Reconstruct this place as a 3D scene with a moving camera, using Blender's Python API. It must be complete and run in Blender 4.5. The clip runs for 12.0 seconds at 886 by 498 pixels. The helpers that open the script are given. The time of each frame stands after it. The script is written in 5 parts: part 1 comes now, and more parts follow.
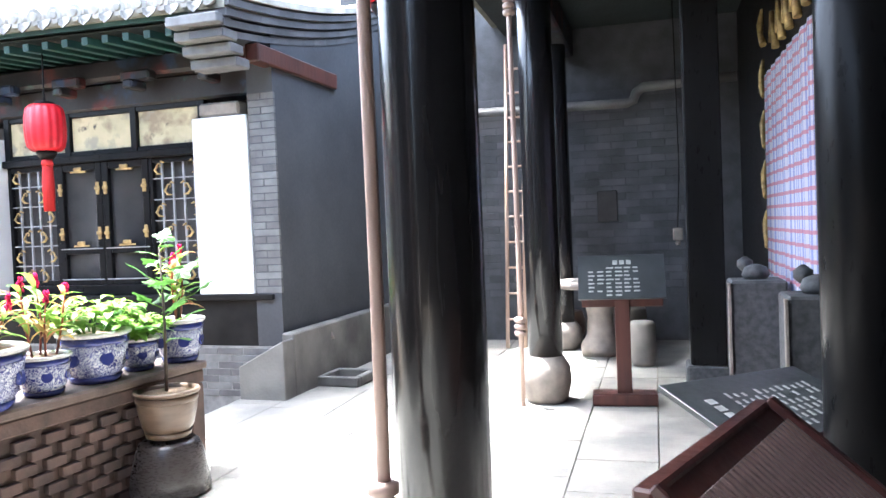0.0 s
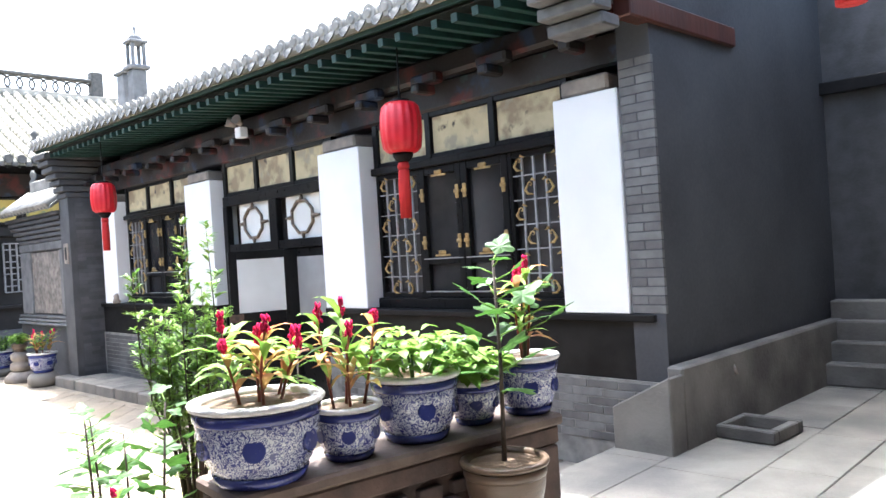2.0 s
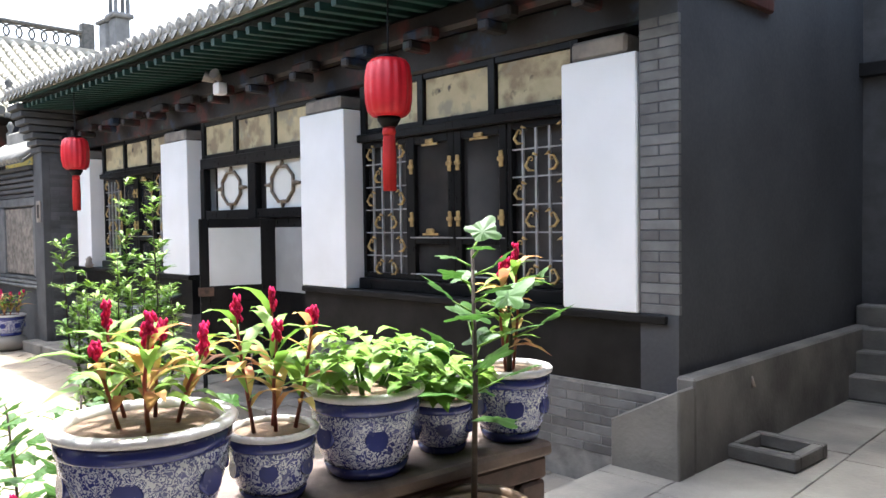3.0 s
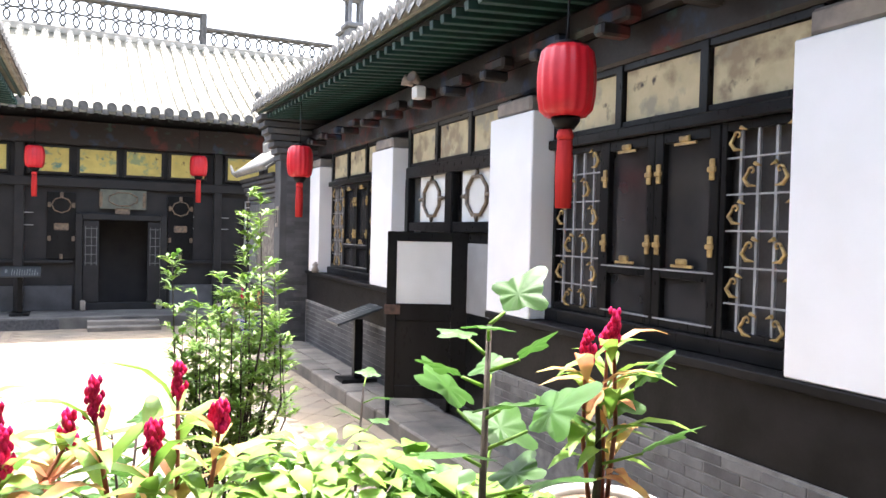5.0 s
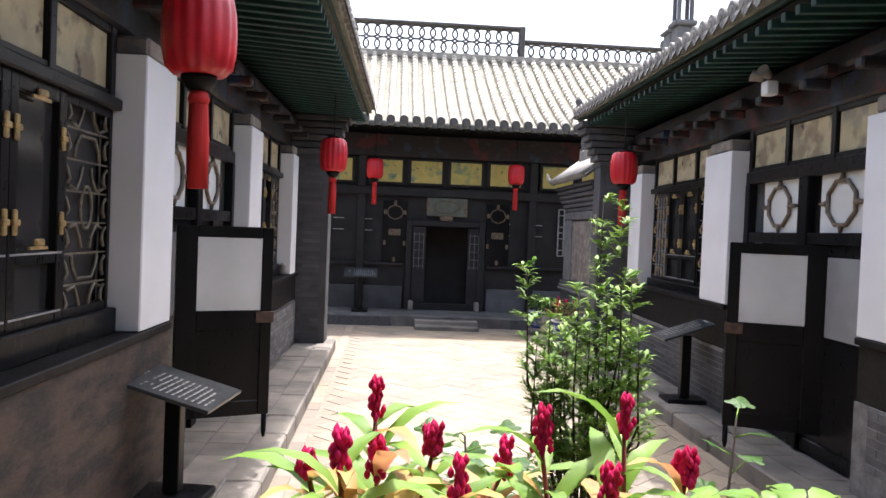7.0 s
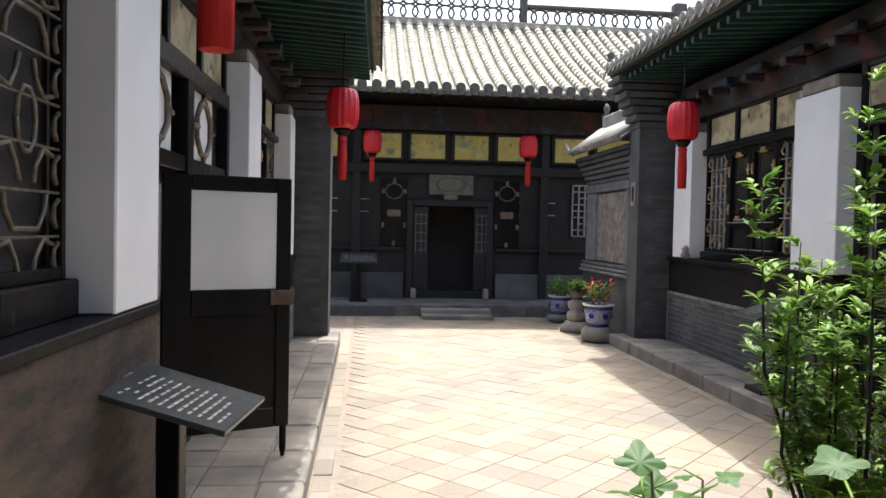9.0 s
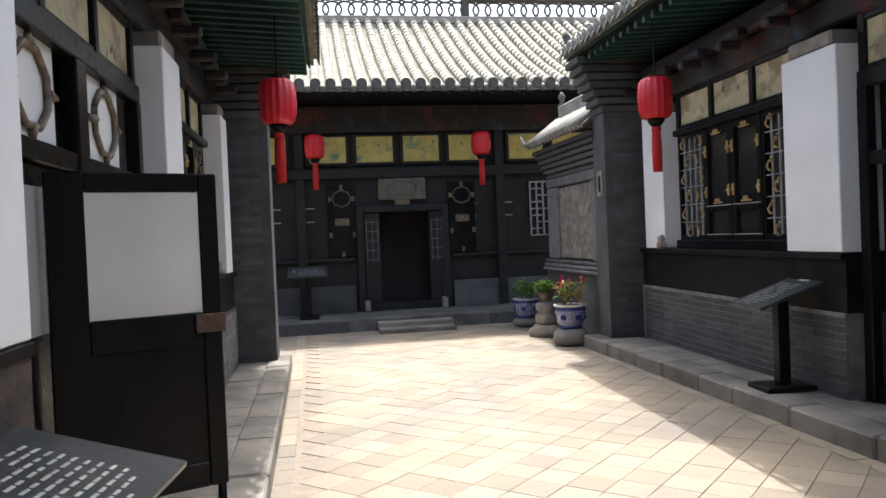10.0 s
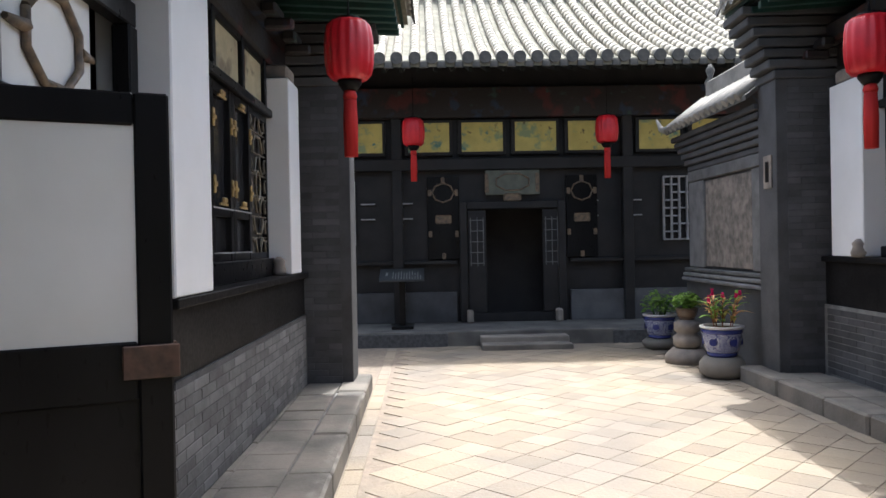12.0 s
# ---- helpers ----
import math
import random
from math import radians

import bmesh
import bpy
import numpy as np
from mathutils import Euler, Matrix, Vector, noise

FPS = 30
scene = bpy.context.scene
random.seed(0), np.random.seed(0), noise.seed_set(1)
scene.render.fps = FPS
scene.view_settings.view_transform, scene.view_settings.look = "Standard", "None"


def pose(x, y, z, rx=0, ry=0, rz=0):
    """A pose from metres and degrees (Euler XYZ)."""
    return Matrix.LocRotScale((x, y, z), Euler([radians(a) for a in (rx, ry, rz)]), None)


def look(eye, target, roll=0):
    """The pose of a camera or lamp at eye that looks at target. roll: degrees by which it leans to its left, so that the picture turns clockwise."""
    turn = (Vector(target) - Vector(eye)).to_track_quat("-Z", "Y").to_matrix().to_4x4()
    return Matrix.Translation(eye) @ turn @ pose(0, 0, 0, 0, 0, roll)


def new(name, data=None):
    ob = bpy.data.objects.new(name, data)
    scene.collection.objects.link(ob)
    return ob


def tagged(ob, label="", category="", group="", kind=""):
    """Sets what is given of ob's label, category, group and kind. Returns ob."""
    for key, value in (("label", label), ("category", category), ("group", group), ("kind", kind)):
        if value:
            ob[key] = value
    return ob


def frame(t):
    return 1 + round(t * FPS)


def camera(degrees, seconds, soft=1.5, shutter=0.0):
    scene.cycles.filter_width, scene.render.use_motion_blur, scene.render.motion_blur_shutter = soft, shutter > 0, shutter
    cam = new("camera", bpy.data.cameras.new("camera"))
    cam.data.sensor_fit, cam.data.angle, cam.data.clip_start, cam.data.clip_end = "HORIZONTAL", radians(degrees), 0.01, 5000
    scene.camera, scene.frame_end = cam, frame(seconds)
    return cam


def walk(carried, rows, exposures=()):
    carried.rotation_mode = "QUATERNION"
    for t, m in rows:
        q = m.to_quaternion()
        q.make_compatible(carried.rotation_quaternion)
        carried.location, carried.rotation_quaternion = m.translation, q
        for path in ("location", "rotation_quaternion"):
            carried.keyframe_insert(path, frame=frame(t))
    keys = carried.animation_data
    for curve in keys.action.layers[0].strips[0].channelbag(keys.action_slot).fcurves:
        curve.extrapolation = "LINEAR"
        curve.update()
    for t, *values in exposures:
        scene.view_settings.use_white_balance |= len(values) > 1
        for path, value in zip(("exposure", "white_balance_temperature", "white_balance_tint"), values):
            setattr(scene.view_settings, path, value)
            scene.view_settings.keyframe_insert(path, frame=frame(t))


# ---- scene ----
# the camera and its walk
cam = camera(60.5, 12.0)
PATH = [
    (0, (0.356, -0.007, 1.379), (-0.182, 1.918, 1.32), -2.3),
    (0.5, (0.218, 0.346, 1.405), (-0.541, 2.196, 1.372), -2.6),
    (1, (0.068, 0.718, 1.359), (-0.957, 2.435, 1.393), -0.2),
    (1.5, (-0.147, 1.029, 1.388), (-1.391, 2.595, 1.383), -1.5),
    (2, (-0.309, 1.278, 1.388), (-1.695, 2.719, 1.387), -3.6),
    (2.5, (-0.518, 1.605, 1.387), (-2.002, 2.945, 1.359), -5.8),
    (3, (-0.702, 1.849, 1.408), (-2.092, 3.285, 1.343), -0.8),
    (5, (-1.098, 2.936, 1.493), (-2.894, 3.814, 1.45), 1.4),
    (5.5, (-1.19, 3.024, 1.523), (-3.11, 3.581, 1.583), 1.5),
    (6, (-1.204, 2.915, 1.54), (-3.18, 3.194, 1.666), 1.0),
    (6.5, (-1.234, 2.848, 1.536), (-3.225, 3.029, 1.604), 0.7),
    (7, (-1.409, 2.725, 1.489), (-3.404, 2.857, 1.442), 2.3),
    (9, (-2.931, 2.212, 1.188), (-4.92, 2.416, 1.129), 1.2),
    (9.5, (-3.317, 2.18, 1.164), (-5.289, 2.514, 1.14), -0.1),
    (10, (-3.807, 2.217, 1.11), (-5.778, 2.553, 1.075), -2.4),
    (10.5, (-4.256, 2.238, 1.08), (-6.218, 2.624, 1.019), -2.8),
    (11, (-4.697, 2.298, 1.049), (-6.662, 2.665, 0.995), -3.0),
    (11.5, (-5.153, 2.375, 1.019), (-7.148, 2.512, 0.997), -0.7),
    (12, (-5.576, 2.452, 1.035), (-7.576, 2.499, 1.023), -1.1),
]
EXPOSURES = [(0.0, 4.02, 5500, 8), (1.0, 3.42, 5500, 8), (2.0, 3.02, 5700, 8), (3.0, 2.57, 5900, 8), (5.0, 2.87, 6100, 12), (5.5, 2.37, 5950, 12), (6.0, 2.07, 5900, 12),
             (7.0, 1.77, 6050, 15), (9.0, 1.57, 6100, 10), (12.0, 1.47, 5850, 9)]
walk(cam, [(t, look(eye, target, roll)) for t, eye, target, roll in PATH], EXPOSURES)

# hazy summer sky and a high sun
SUN_TO = Vector((-0.32, 0.13, 1.0)).normalized()
world = bpy.data.worlds.new("sky")
scene.world = world
world.use_nodes = True
wn = world.node_tree.nodes
sky = wn.new("ShaderNodeTexSky")
sky.sky_type = "NISHITA"
sky.sun_disc = False
sky.sun_elevation = math.asin(SUN_TO.z)
sky.sun_rotation = math.atan2(SUN_TO.x, SUN_TO.y)
sky.air_density, sky.dust_density, sky.ozone_density = 1.2, 7.0, 1.0
pale = wn.new("ShaderNodeHueSaturation")
pale.inputs["Saturation"].default_value = 0.75
world.node_tree.links.new(sky.outputs[0], pale.inputs["Color"])
world.node_tree.links.new(pale.outputs[0], wn["Background"].inputs["Color"])
wn["Background"].inputs["Strength"].default_value = 0.15
sun_data = bpy.data.lights.new("sun", "SUN")
sun_data.energy, sun_data.angle, sun_data.color = 2.6, radians(0.6), (1.0, 0.95, 0.88)
sun_ob = new("sun", sun_data)
sun_ob.matrix_world = look((0, 0, 20), Vector((0, 0, 20)) - SUN_TO)


# ---- materials ----
def mat(name, color, other=None, rough=0.7, scale=6.0, detail=6.0, bump=0.15, bump_scale=40.0, metal=0.0, spread=0.0, coat=0.0,
        low=0.35, high=0.65, stretch=(1, 1, 1), shine=0.5, world=False):
    """A surface that drifts between two colours, with grain, relief and, by spread, a tone of its own for every piece."""
    m = bpy.data.materials.new(name)
    m.use_nodes = True
    n, li = m.node_tree.nodes, m.node_tree.links
    b = n["Principled BSDF"]
    co = n.new("ShaderNodeTexCoord")
    mp = n.new("ShaderNodeMapping")
    mp.inputs["Scale"].default_value = stretch
    if world:
        li.new(n.new("ShaderNodeNewGeometry").outputs["Position"], mp.inputs["Vector"])
    else:
        li.new(co.outputs["Object"], mp.inputs["Vector"])
    big = n.new("ShaderNodeTexNoise")
    big.inputs["Scale"].default_value, big.inputs["Detail"].default_value = scale, detail
    li.new(mp.outputs[0], big.inputs["Vector"])
    ramp = n.new("ShaderNodeMapRange")
    ramp.inputs["From Min"].default_value, ramp.inputs["From Max"].default_value = low, high
    li.new(big.outputs["Fac"], ramp.inputs["Value"])
    mix = n.new("ShaderNodeMix")
    mix.data_type = "RGBA"
    other = other or tuple(c * 0.7 for c in color)
    mix.inputs["A"].default_value, mix.inputs["B"].default_value = (*color, 1), (*other, 1)
    li.new(ramp.outputs[0], mix.inputs["Factor"])
    out = mix.outputs["Result"]
    if spread:
        info = n.new("ShaderNodeObjectInfo")
        tone = n.new("ShaderNodeMapRange")
        tone.inputs["To Min"].default_value, tone.inputs["To Max"].default_value = 1 - spread, 1 + spread
        both = n.new("ShaderNodeMath")
        both.operation = "ADD"
        li.new(info.outputs["Random"], both.inputs[0])
        li.new(n.new("ShaderNodeNewGeometry").outputs["Random Per Island"], both.inputs[1])
        part_of = n.new("ShaderNodeMath")
        part_of.operation = "FRACT"
        li.new(both.outputs[0], part_of.inputs[0])
        li.new(part_of.outputs[0], tone.inputs["Value"])
        hs = n.new("ShaderNodeHueSaturation")
        li.new(tone.outputs[0], hs.inputs["Value"])
        li.new(out, hs.inputs["Color"])
        out = hs.outputs[0]
    li.new(out, b.inputs["Base Color"])
    fine = n.new("ShaderNodeTexNoise")
    fine.inputs["Scale"].default_value, fine.inputs["Detail"].default_value = bump_scale, 5
    li.new(mp.outputs[0], fine.inputs["Vector"])
    rr = n.new("ShaderNodeMapRange")
    rr.inputs["To Min"].default_value, rr.inputs["To Max"].default_value = max(0.02, rough - 0.15), min(1, rough + 0.12)
    li.new(fine.outputs["Fac"], rr.inputs["Value"])
    li.new(rr.outputs[0], b.inputs["Roughness"])
    bp = n.new("ShaderNodeBump")
    bp.inputs["Strength"].default_value, bp.inputs["Distance"].default_value = bump, 0.01
    li.new(fine.outputs["Fac"], bp.inputs["Height"])
    li.new(bp.outputs[0], b.inputs["Normal"])
    b.inputs["Specular IOR Level"].default_value = shine
    b.inputs["Metallic"].default_value, b.inputs["Coat Weight"].default_value = metal, coat
    return m


BLACK = mat("black_lacquer", (0.007, 0.007, 0.0073), (0.014, 0.0135, 0.0135), 0.33, 3, bump=0.08, shine=0.12, stretch=(1, 1, 0.3))
BLACK_DULL = mat("black_paint", (0.007, 0.0068, 0.007), (0.016, 0.015, 0.015), 0.5, 4, bump=0.1, shine=0.12)
# far hall's black paint, lightened to carry the haze in its colour
BLACK_HAZED = mat("hazed_black_paint", (0.021, 0.02, 0.02), (0.013, 0.0125, 0.0125), 0.55, 3, bump=0.1, shine=0.3)
GLOSS = mat("column_lacquer", (0.008, 0.008, 0.009), (0.014, 0.013, 0.013), 0.24, 5, bump=0.12, bump_scale=9, coat=0.15, shine=0.35, stretch=(1, 1, 0.08))
WOOD = mat("weathered_pole", (0.36, 0.22, 0.15), (0.5, 0.38, 0.3), 0.7, 8, stretch=(1, 1, 0.1))
REDWOOD = mat("red_brown_stain", (0.085, 0.028, 0.02), (0.05, 0.018, 0.014), 0.4, 9, stretch=(1, 1, 0.15))
WHITE = mat("white_paint", (0.8, 0.8, 0.8), (0.74, 0.74, 0.73), 0.6, 2, bump=0.05)
PAPER = mat("window_paper", (0.72, 0.72, 0.69), (0.6, 0.6, 0.56), 0.8, 1.6, bump=0.1, bump_scale=8)
GREYPAPER = mat("grey_paper", (0.3, 0.3, 0.3), (0.24, 0.24, 0.24), 0.8, 3, bump=0.05)
BRICK = mat("grey_brick", (0.15, 0.148, 0.145), (0.10, 0.098, 0.096), 0.85, 7, bump=0.35, spread=0.3, world=True)
BRICK_DARK = mat("sooty_brick", (0.085, 0.085, 0.087), (0.055, 0.054, 0.055), 0.85, 3, bump=0.3, spread=0.25, world=True)
MORTAR = mat("lime_mortar", (0.22, 0.215, 0.2), (0.13, 0.125, 0.12), 0.9, 9, bump=0.4)
MORTAR_DARK = mat("dark_mortar", (0.075, 0.075, 0.077), (0.05, 0.05, 0.05), 0.9, 6, bump=0.3)
PLASTER = mat("grey_plaster", (0.062, 0.066, 0.073), (0.038, 0.04, 0.045), 0.7, 1.1, bump=0.2)
CEMENT = mat("worn_cement", (0.18, 0.17, 0.15), (0.085, 0.08, 0.073), 0.85, 2.2, bump=0.4)
DADO = mat("stained_dado", (0.075, 0.05, 0.037), (0.022, 0.019, 0.018), 0.7, 5.0, bump=0.4, stretch=(0.6, 1, 1.8), low=0.4, high=0.6)
FLAG = mat("flagstone", (0.29, 0.27, 0.23), (0.15, 0.142, 0.13), 0.8, 1.6, detail=10, bump=0.5, spread=0.1, world=True)
PAVER = mat("sandy_paver", (0.30, 0.243, 0.17), (0.205, 0.175, 0.14), 0.85, 0.9, detail=10, bump=0.5, spread=0.16, world=True)
JOINT = mat("sandy_joint", (0.26, 0.21, 0.16), (0.2, 0.165, 0.125), 0.95, 12, bump=0.5)
KERB = mat("kerb_stone", (0.24, 0.215, 0.18), (0.12, 0.11, 0.095), 0.85, 2.4, bump=0.4, spread=0.15, world=True)
STONE = mat("pale_stone", (0.3, 0.255, 0.21), (0.17, 0.145, 0.125), 0.75, 5, bump=0.35)
DARKSTONE = mat("dark_carved_stone", (0.09, 0.09, 0.09), (0.05, 0.05, 0.05), 0.7, 25, bump=0.5)
RELIEF = mat("carved_relief", (0.26, 0.225, 0.19), (0.12, 0.105, 0.09), 0.85, 11, bump=1.0, bump_scale=14)
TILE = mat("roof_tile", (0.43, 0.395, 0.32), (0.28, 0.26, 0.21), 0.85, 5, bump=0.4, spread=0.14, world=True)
# darker copy of roof_tile: wing-eave shade put into the colour; also grey coping tiles
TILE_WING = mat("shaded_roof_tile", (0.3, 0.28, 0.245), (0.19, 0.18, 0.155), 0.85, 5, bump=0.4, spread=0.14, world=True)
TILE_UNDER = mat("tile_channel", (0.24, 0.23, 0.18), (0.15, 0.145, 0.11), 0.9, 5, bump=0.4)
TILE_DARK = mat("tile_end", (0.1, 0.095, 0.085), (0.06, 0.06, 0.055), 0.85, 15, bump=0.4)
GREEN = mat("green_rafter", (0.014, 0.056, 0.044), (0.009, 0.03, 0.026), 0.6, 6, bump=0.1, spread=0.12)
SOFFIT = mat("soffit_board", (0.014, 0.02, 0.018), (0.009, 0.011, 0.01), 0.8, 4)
RED = mat("lantern_cloth", (0.6, 0.012, 0.022), (0.48, 0.008, 0.016), 0.45, 5, bump=0.08)
TASSEL = mat("red_tassel", (0.55, 0.02, 0.015), (0.4, 0.012, 0.01), 0.8, 30, bump=0.5, stretch=(1, 1, 0.05))
GOLD = mat("gilt_wood", (0.5, 0.35, 0.13), (0.27, 0.18, 0.07), 0.45, 20, bump=0.3, metal=0.15)
IRONRUST = mat("worn_latch", (0.12, 0.07, 0.05), (0.06, 0.04, 0.03), 0.6, 20, metal=0.3)
ROD = mat("grey_lattice_rod", (0.34, 0.34, 0.34), (0.22, 0.22, 0.22), 0.6, 9)
BARK = mat("bark", (0.06, 0.042, 0.03), (0.035, 0.026, 0.02), 0.9, 25, bump=0.5)
SOIL = mat("dry_soil", (0.2, 0.13, 0.08), (0.1, 0.065, 0.04), 0.95, 14, bump=0.8)
CLAY = mat("brown_glaze", (0.15, 0.1, 0.065), (0.09, 0.06, 0.04), 0.35, 6, bump=0.15, stretch=(1, 1, 4))
JAR = mat("dark_jar_glaze", (0.03, 0.024, 0.022), (0.055, 0.045, 0.04), 0.3, 4, bump=0.12, stretch=(1, 1, 3))
SIGN = mat("slate_plate", (0.05, 0.055, 0.055), (0.035, 0.038, 0.038), 0.35, 5, bump=0.06)
LETTER = mat("pale_lettering", (0.5, 0.5, 0.45), (0.36, 0.36, 0.33), 0.6, 30)
COPPER = mat("copper_pipe_paint", (0.44, 0.32, 0.265), (0.27, 0.19, 0.155), 0.5, 8, stretch=(1, 1, 0.2))
LOWBRICK = mat("brown_brick", (0.11, 0.07, 0.055), (0.06, 0.042, 0.036), 0.85, 8, bump=0.4, spread=0.2, world=True)
LOWCAP = mat("brown_coping", (0.16, 0.115, 0.09), (0.09, 0.065, 0.055), 0.8, 5, bump=0.35)
# fill behind openings: the gloom of the rooms is put into this colour
INSIDE = mat("interior_shade", (0.05, 0.045, 0.042), (0.03, 0.028, 0.027), 0.8, 2)


def leafy(name, a, b, rough=0.5):
    m = mat(name, a, b, rough, 9, bump=0.1, spread=0.15, shine=0.25)
    p = m.node_tree.nodes["Principled BSDF"]
    n, li = m.node_tree.nodes, m.node_tree.links
    thin = n.new("ShaderNodeBsdfTranslucent")
    li.new(p.inputs["Base Color"].links[0].from_socket, thin.inputs["Color"])
    mx = n.new("ShaderNodeMixShader")
    mx.inputs[0].default_value = 0.35
    li.new(p.outputs[0], mx.inputs[1])
    li.new(thin.outputs[0], mx.inputs[2])
    li.new(mx.outputs[0], n["Material Output"].inputs["Surface"])
    return m


LEAF = leafy("green_leaf", (0.09, 0.2, 0.03), (0.05, 0.13, 0.02))
LEAF_LIGHT = leafy("fresh_leaf", (0.2, 0.32, 0.05), (0.11, 0.22, 0.03))
LEAF_SHRUB = leafy("shrub_leaf", (0.22, 0.34, 0.05), (0.11, 0.22, 0.035))
LEAF_FIG = leafy("fig_leaf", (0.055, 0.135, 0.022), (0.035, 0.085, 0.015))
LEAF_WARM = leafy("bronzed_leaf", (0.46, 0.36, 0.1), (0.45, 0.16, 0.09))
BLOOM = leafy("crimson_plume", (0.7, 0.018, 0.16), (0.5, 0.01, 0.08), 0.8)


def patterned(name, ground, figure, scale, thin):
    """Glaze or paint with a winding figure on a plain ground."""
    m = mat(name, ground, tuple(c * 0.8 for c in ground), 0.25, 6, bump=0.05, coat=0.3)
    n, li = m.node_tree.nodes, m.node_tree.links
    b = n["Principled BSDF"]
    old = b.inputs["Base Color"].links[0].from_socket
    v = n.new("ShaderNodeTexVoronoi")
    v.feature = "SMOOTH_F1"
    v.inputs["Scale"].default_value = scale
    nz = n.new("ShaderNodeTexNoise")
    nz.inputs["Scale"].default_value = scale * 0.9
    co = n.new("ShaderNodeTexCoord")
    li.new(co.outputs["Object"], nz.inputs["Vector"])
    add = n.new("ShaderNodeVectorMath")
    add.operation = "MULTIPLY_ADD"
    add.inputs[1].default_value = (0.06, 0.06, 0.06)
    li.new(nz.outputs["Color"], add.inputs[0])
    li.new(co.outputs["Object"], add.inputs[2])
    li.new(add.outputs[0], v.inputs["Vector"])
    w = n.new("ShaderNodeMath")
    w.operation = "PINGPONG"
    w.inputs[1].default_value = 0.11
    li.new(v.outputs["Distance"], w.inputs[0])
    r = n.new("ShaderNodeMapRange")
    r.inputs["From Min"].default_value, r.inputs["From Max"].default_value = thin, thin + 0.015
    li.new(w.outputs[0], r.inputs["Value"])
    mx = n.new("ShaderNodeMix")
    mx.data_type = "RGBA"
    mx.inputs["B"].default_value = (*figure, 1)
    li.new(r.outputs[0], mx.inputs["Factor"])
    li.new(old, mx.inputs["A"])
    li.new(mx.outputs["Result"], b.inputs["Base Color"])
    return m


BLUEWHITE = patterned("blue_and_white_glaze", (0.028, 0.035, 0.17), (0.42, 0.44, 0.52), 46, 0.05)
BLUE = mat("cobalt_glaze", (0.02, 0.026, 0.13), (0.03, 0.04, 0.18), 0.25, 8, bump=0.05, coat=0.3)
RIM = mat("white_glaze", (0.62, 0.6, 0.58), (0.5, 0.48, 0.46), 0.3, 6, bump=0.05)


def painted(name, base, tints):
    """Painted wood: blots of several faded colours on a base."""
    m = mat(name, base, tuple(c * 0.8 for c in base), 0.6, 5, bump=0.08)
    n, li = m.node_tree.nodes, m.node_tree.links
    b = n["Principled BSDF"]
    out = b.inputs["Base Color"].links[0].from_socket
    co = n.new("ShaderNodeTexCoord")
    info = n.new("ShaderNodeObjectInfo")
    off = n.new("ShaderNodeVectorMath")
    off.operation = "MULTIPLY_ADD"
    off.inputs[1].default_value = (9, 5, 7)
    li.new(info.outputs["Random"], off.inputs[0])
    li.new(co.outputs["Object"], off.inputs[2])
    for k, (tint, scale, low) in enumerate(tints):
        z = n.new("ShaderNodeTexNoise")
        z.noise_dimensions = "4D"
        z.inputs["W"].default_value = 3.7 * k
        z.inputs["Scale"].default_value, z.inputs["Detail"].default_value = scale, 8
        li.new(off.outputs[0], z.inputs["Vector"])
        r = n.new("ShaderNodeMapRange")
        r.inputs["From Min"].default_value, r.inputs["From Max"].default_value = low, low + 0.08
        li.new(z.outputs["Fac"], r.inputs["Value"])
        mx = n.new("ShaderNodeMix")
        mx.data_type = "RGBA"
        mx.inputs["B"].default_value = (*tint, 1)
        li.new(r.outputs[0], mx.inputs["Factor"])
        li.new(out, mx.inputs["A"])
        out = mx.outputs["Result"]
    li.new(out, b.inputs["Base Color"])
    return m


PICTURE = painted("faded_painting", (0.52, 0.44, 0.26), [((0.26, 0.2, 0.12), 3.5, 0.53), ((0.3, 0.27, 0.19), 5, 0.57), ((0.045, 0.035, 0.03), 8, 0.61)])
PICTURE_YELLOW = painted("yellow_painting", (0.55, 0.46, 0.13), [((0.24, 0.3, 0.15), 5, 0.55), ((0.1, 0.2, 0.16), 7, 0.6), ((0.08, 0.06, 0.03), 9, 0.64)])
FRIEZE = painted("painted_beam", (0.018, 0.014, 0.013), [((0.075, 0.015, 0.013), 3.2, 0.55), ((0.02, 0.035, 0.07), 4, 0.58), ((0.03, 0.06, 0.05), 5, 0.62)])


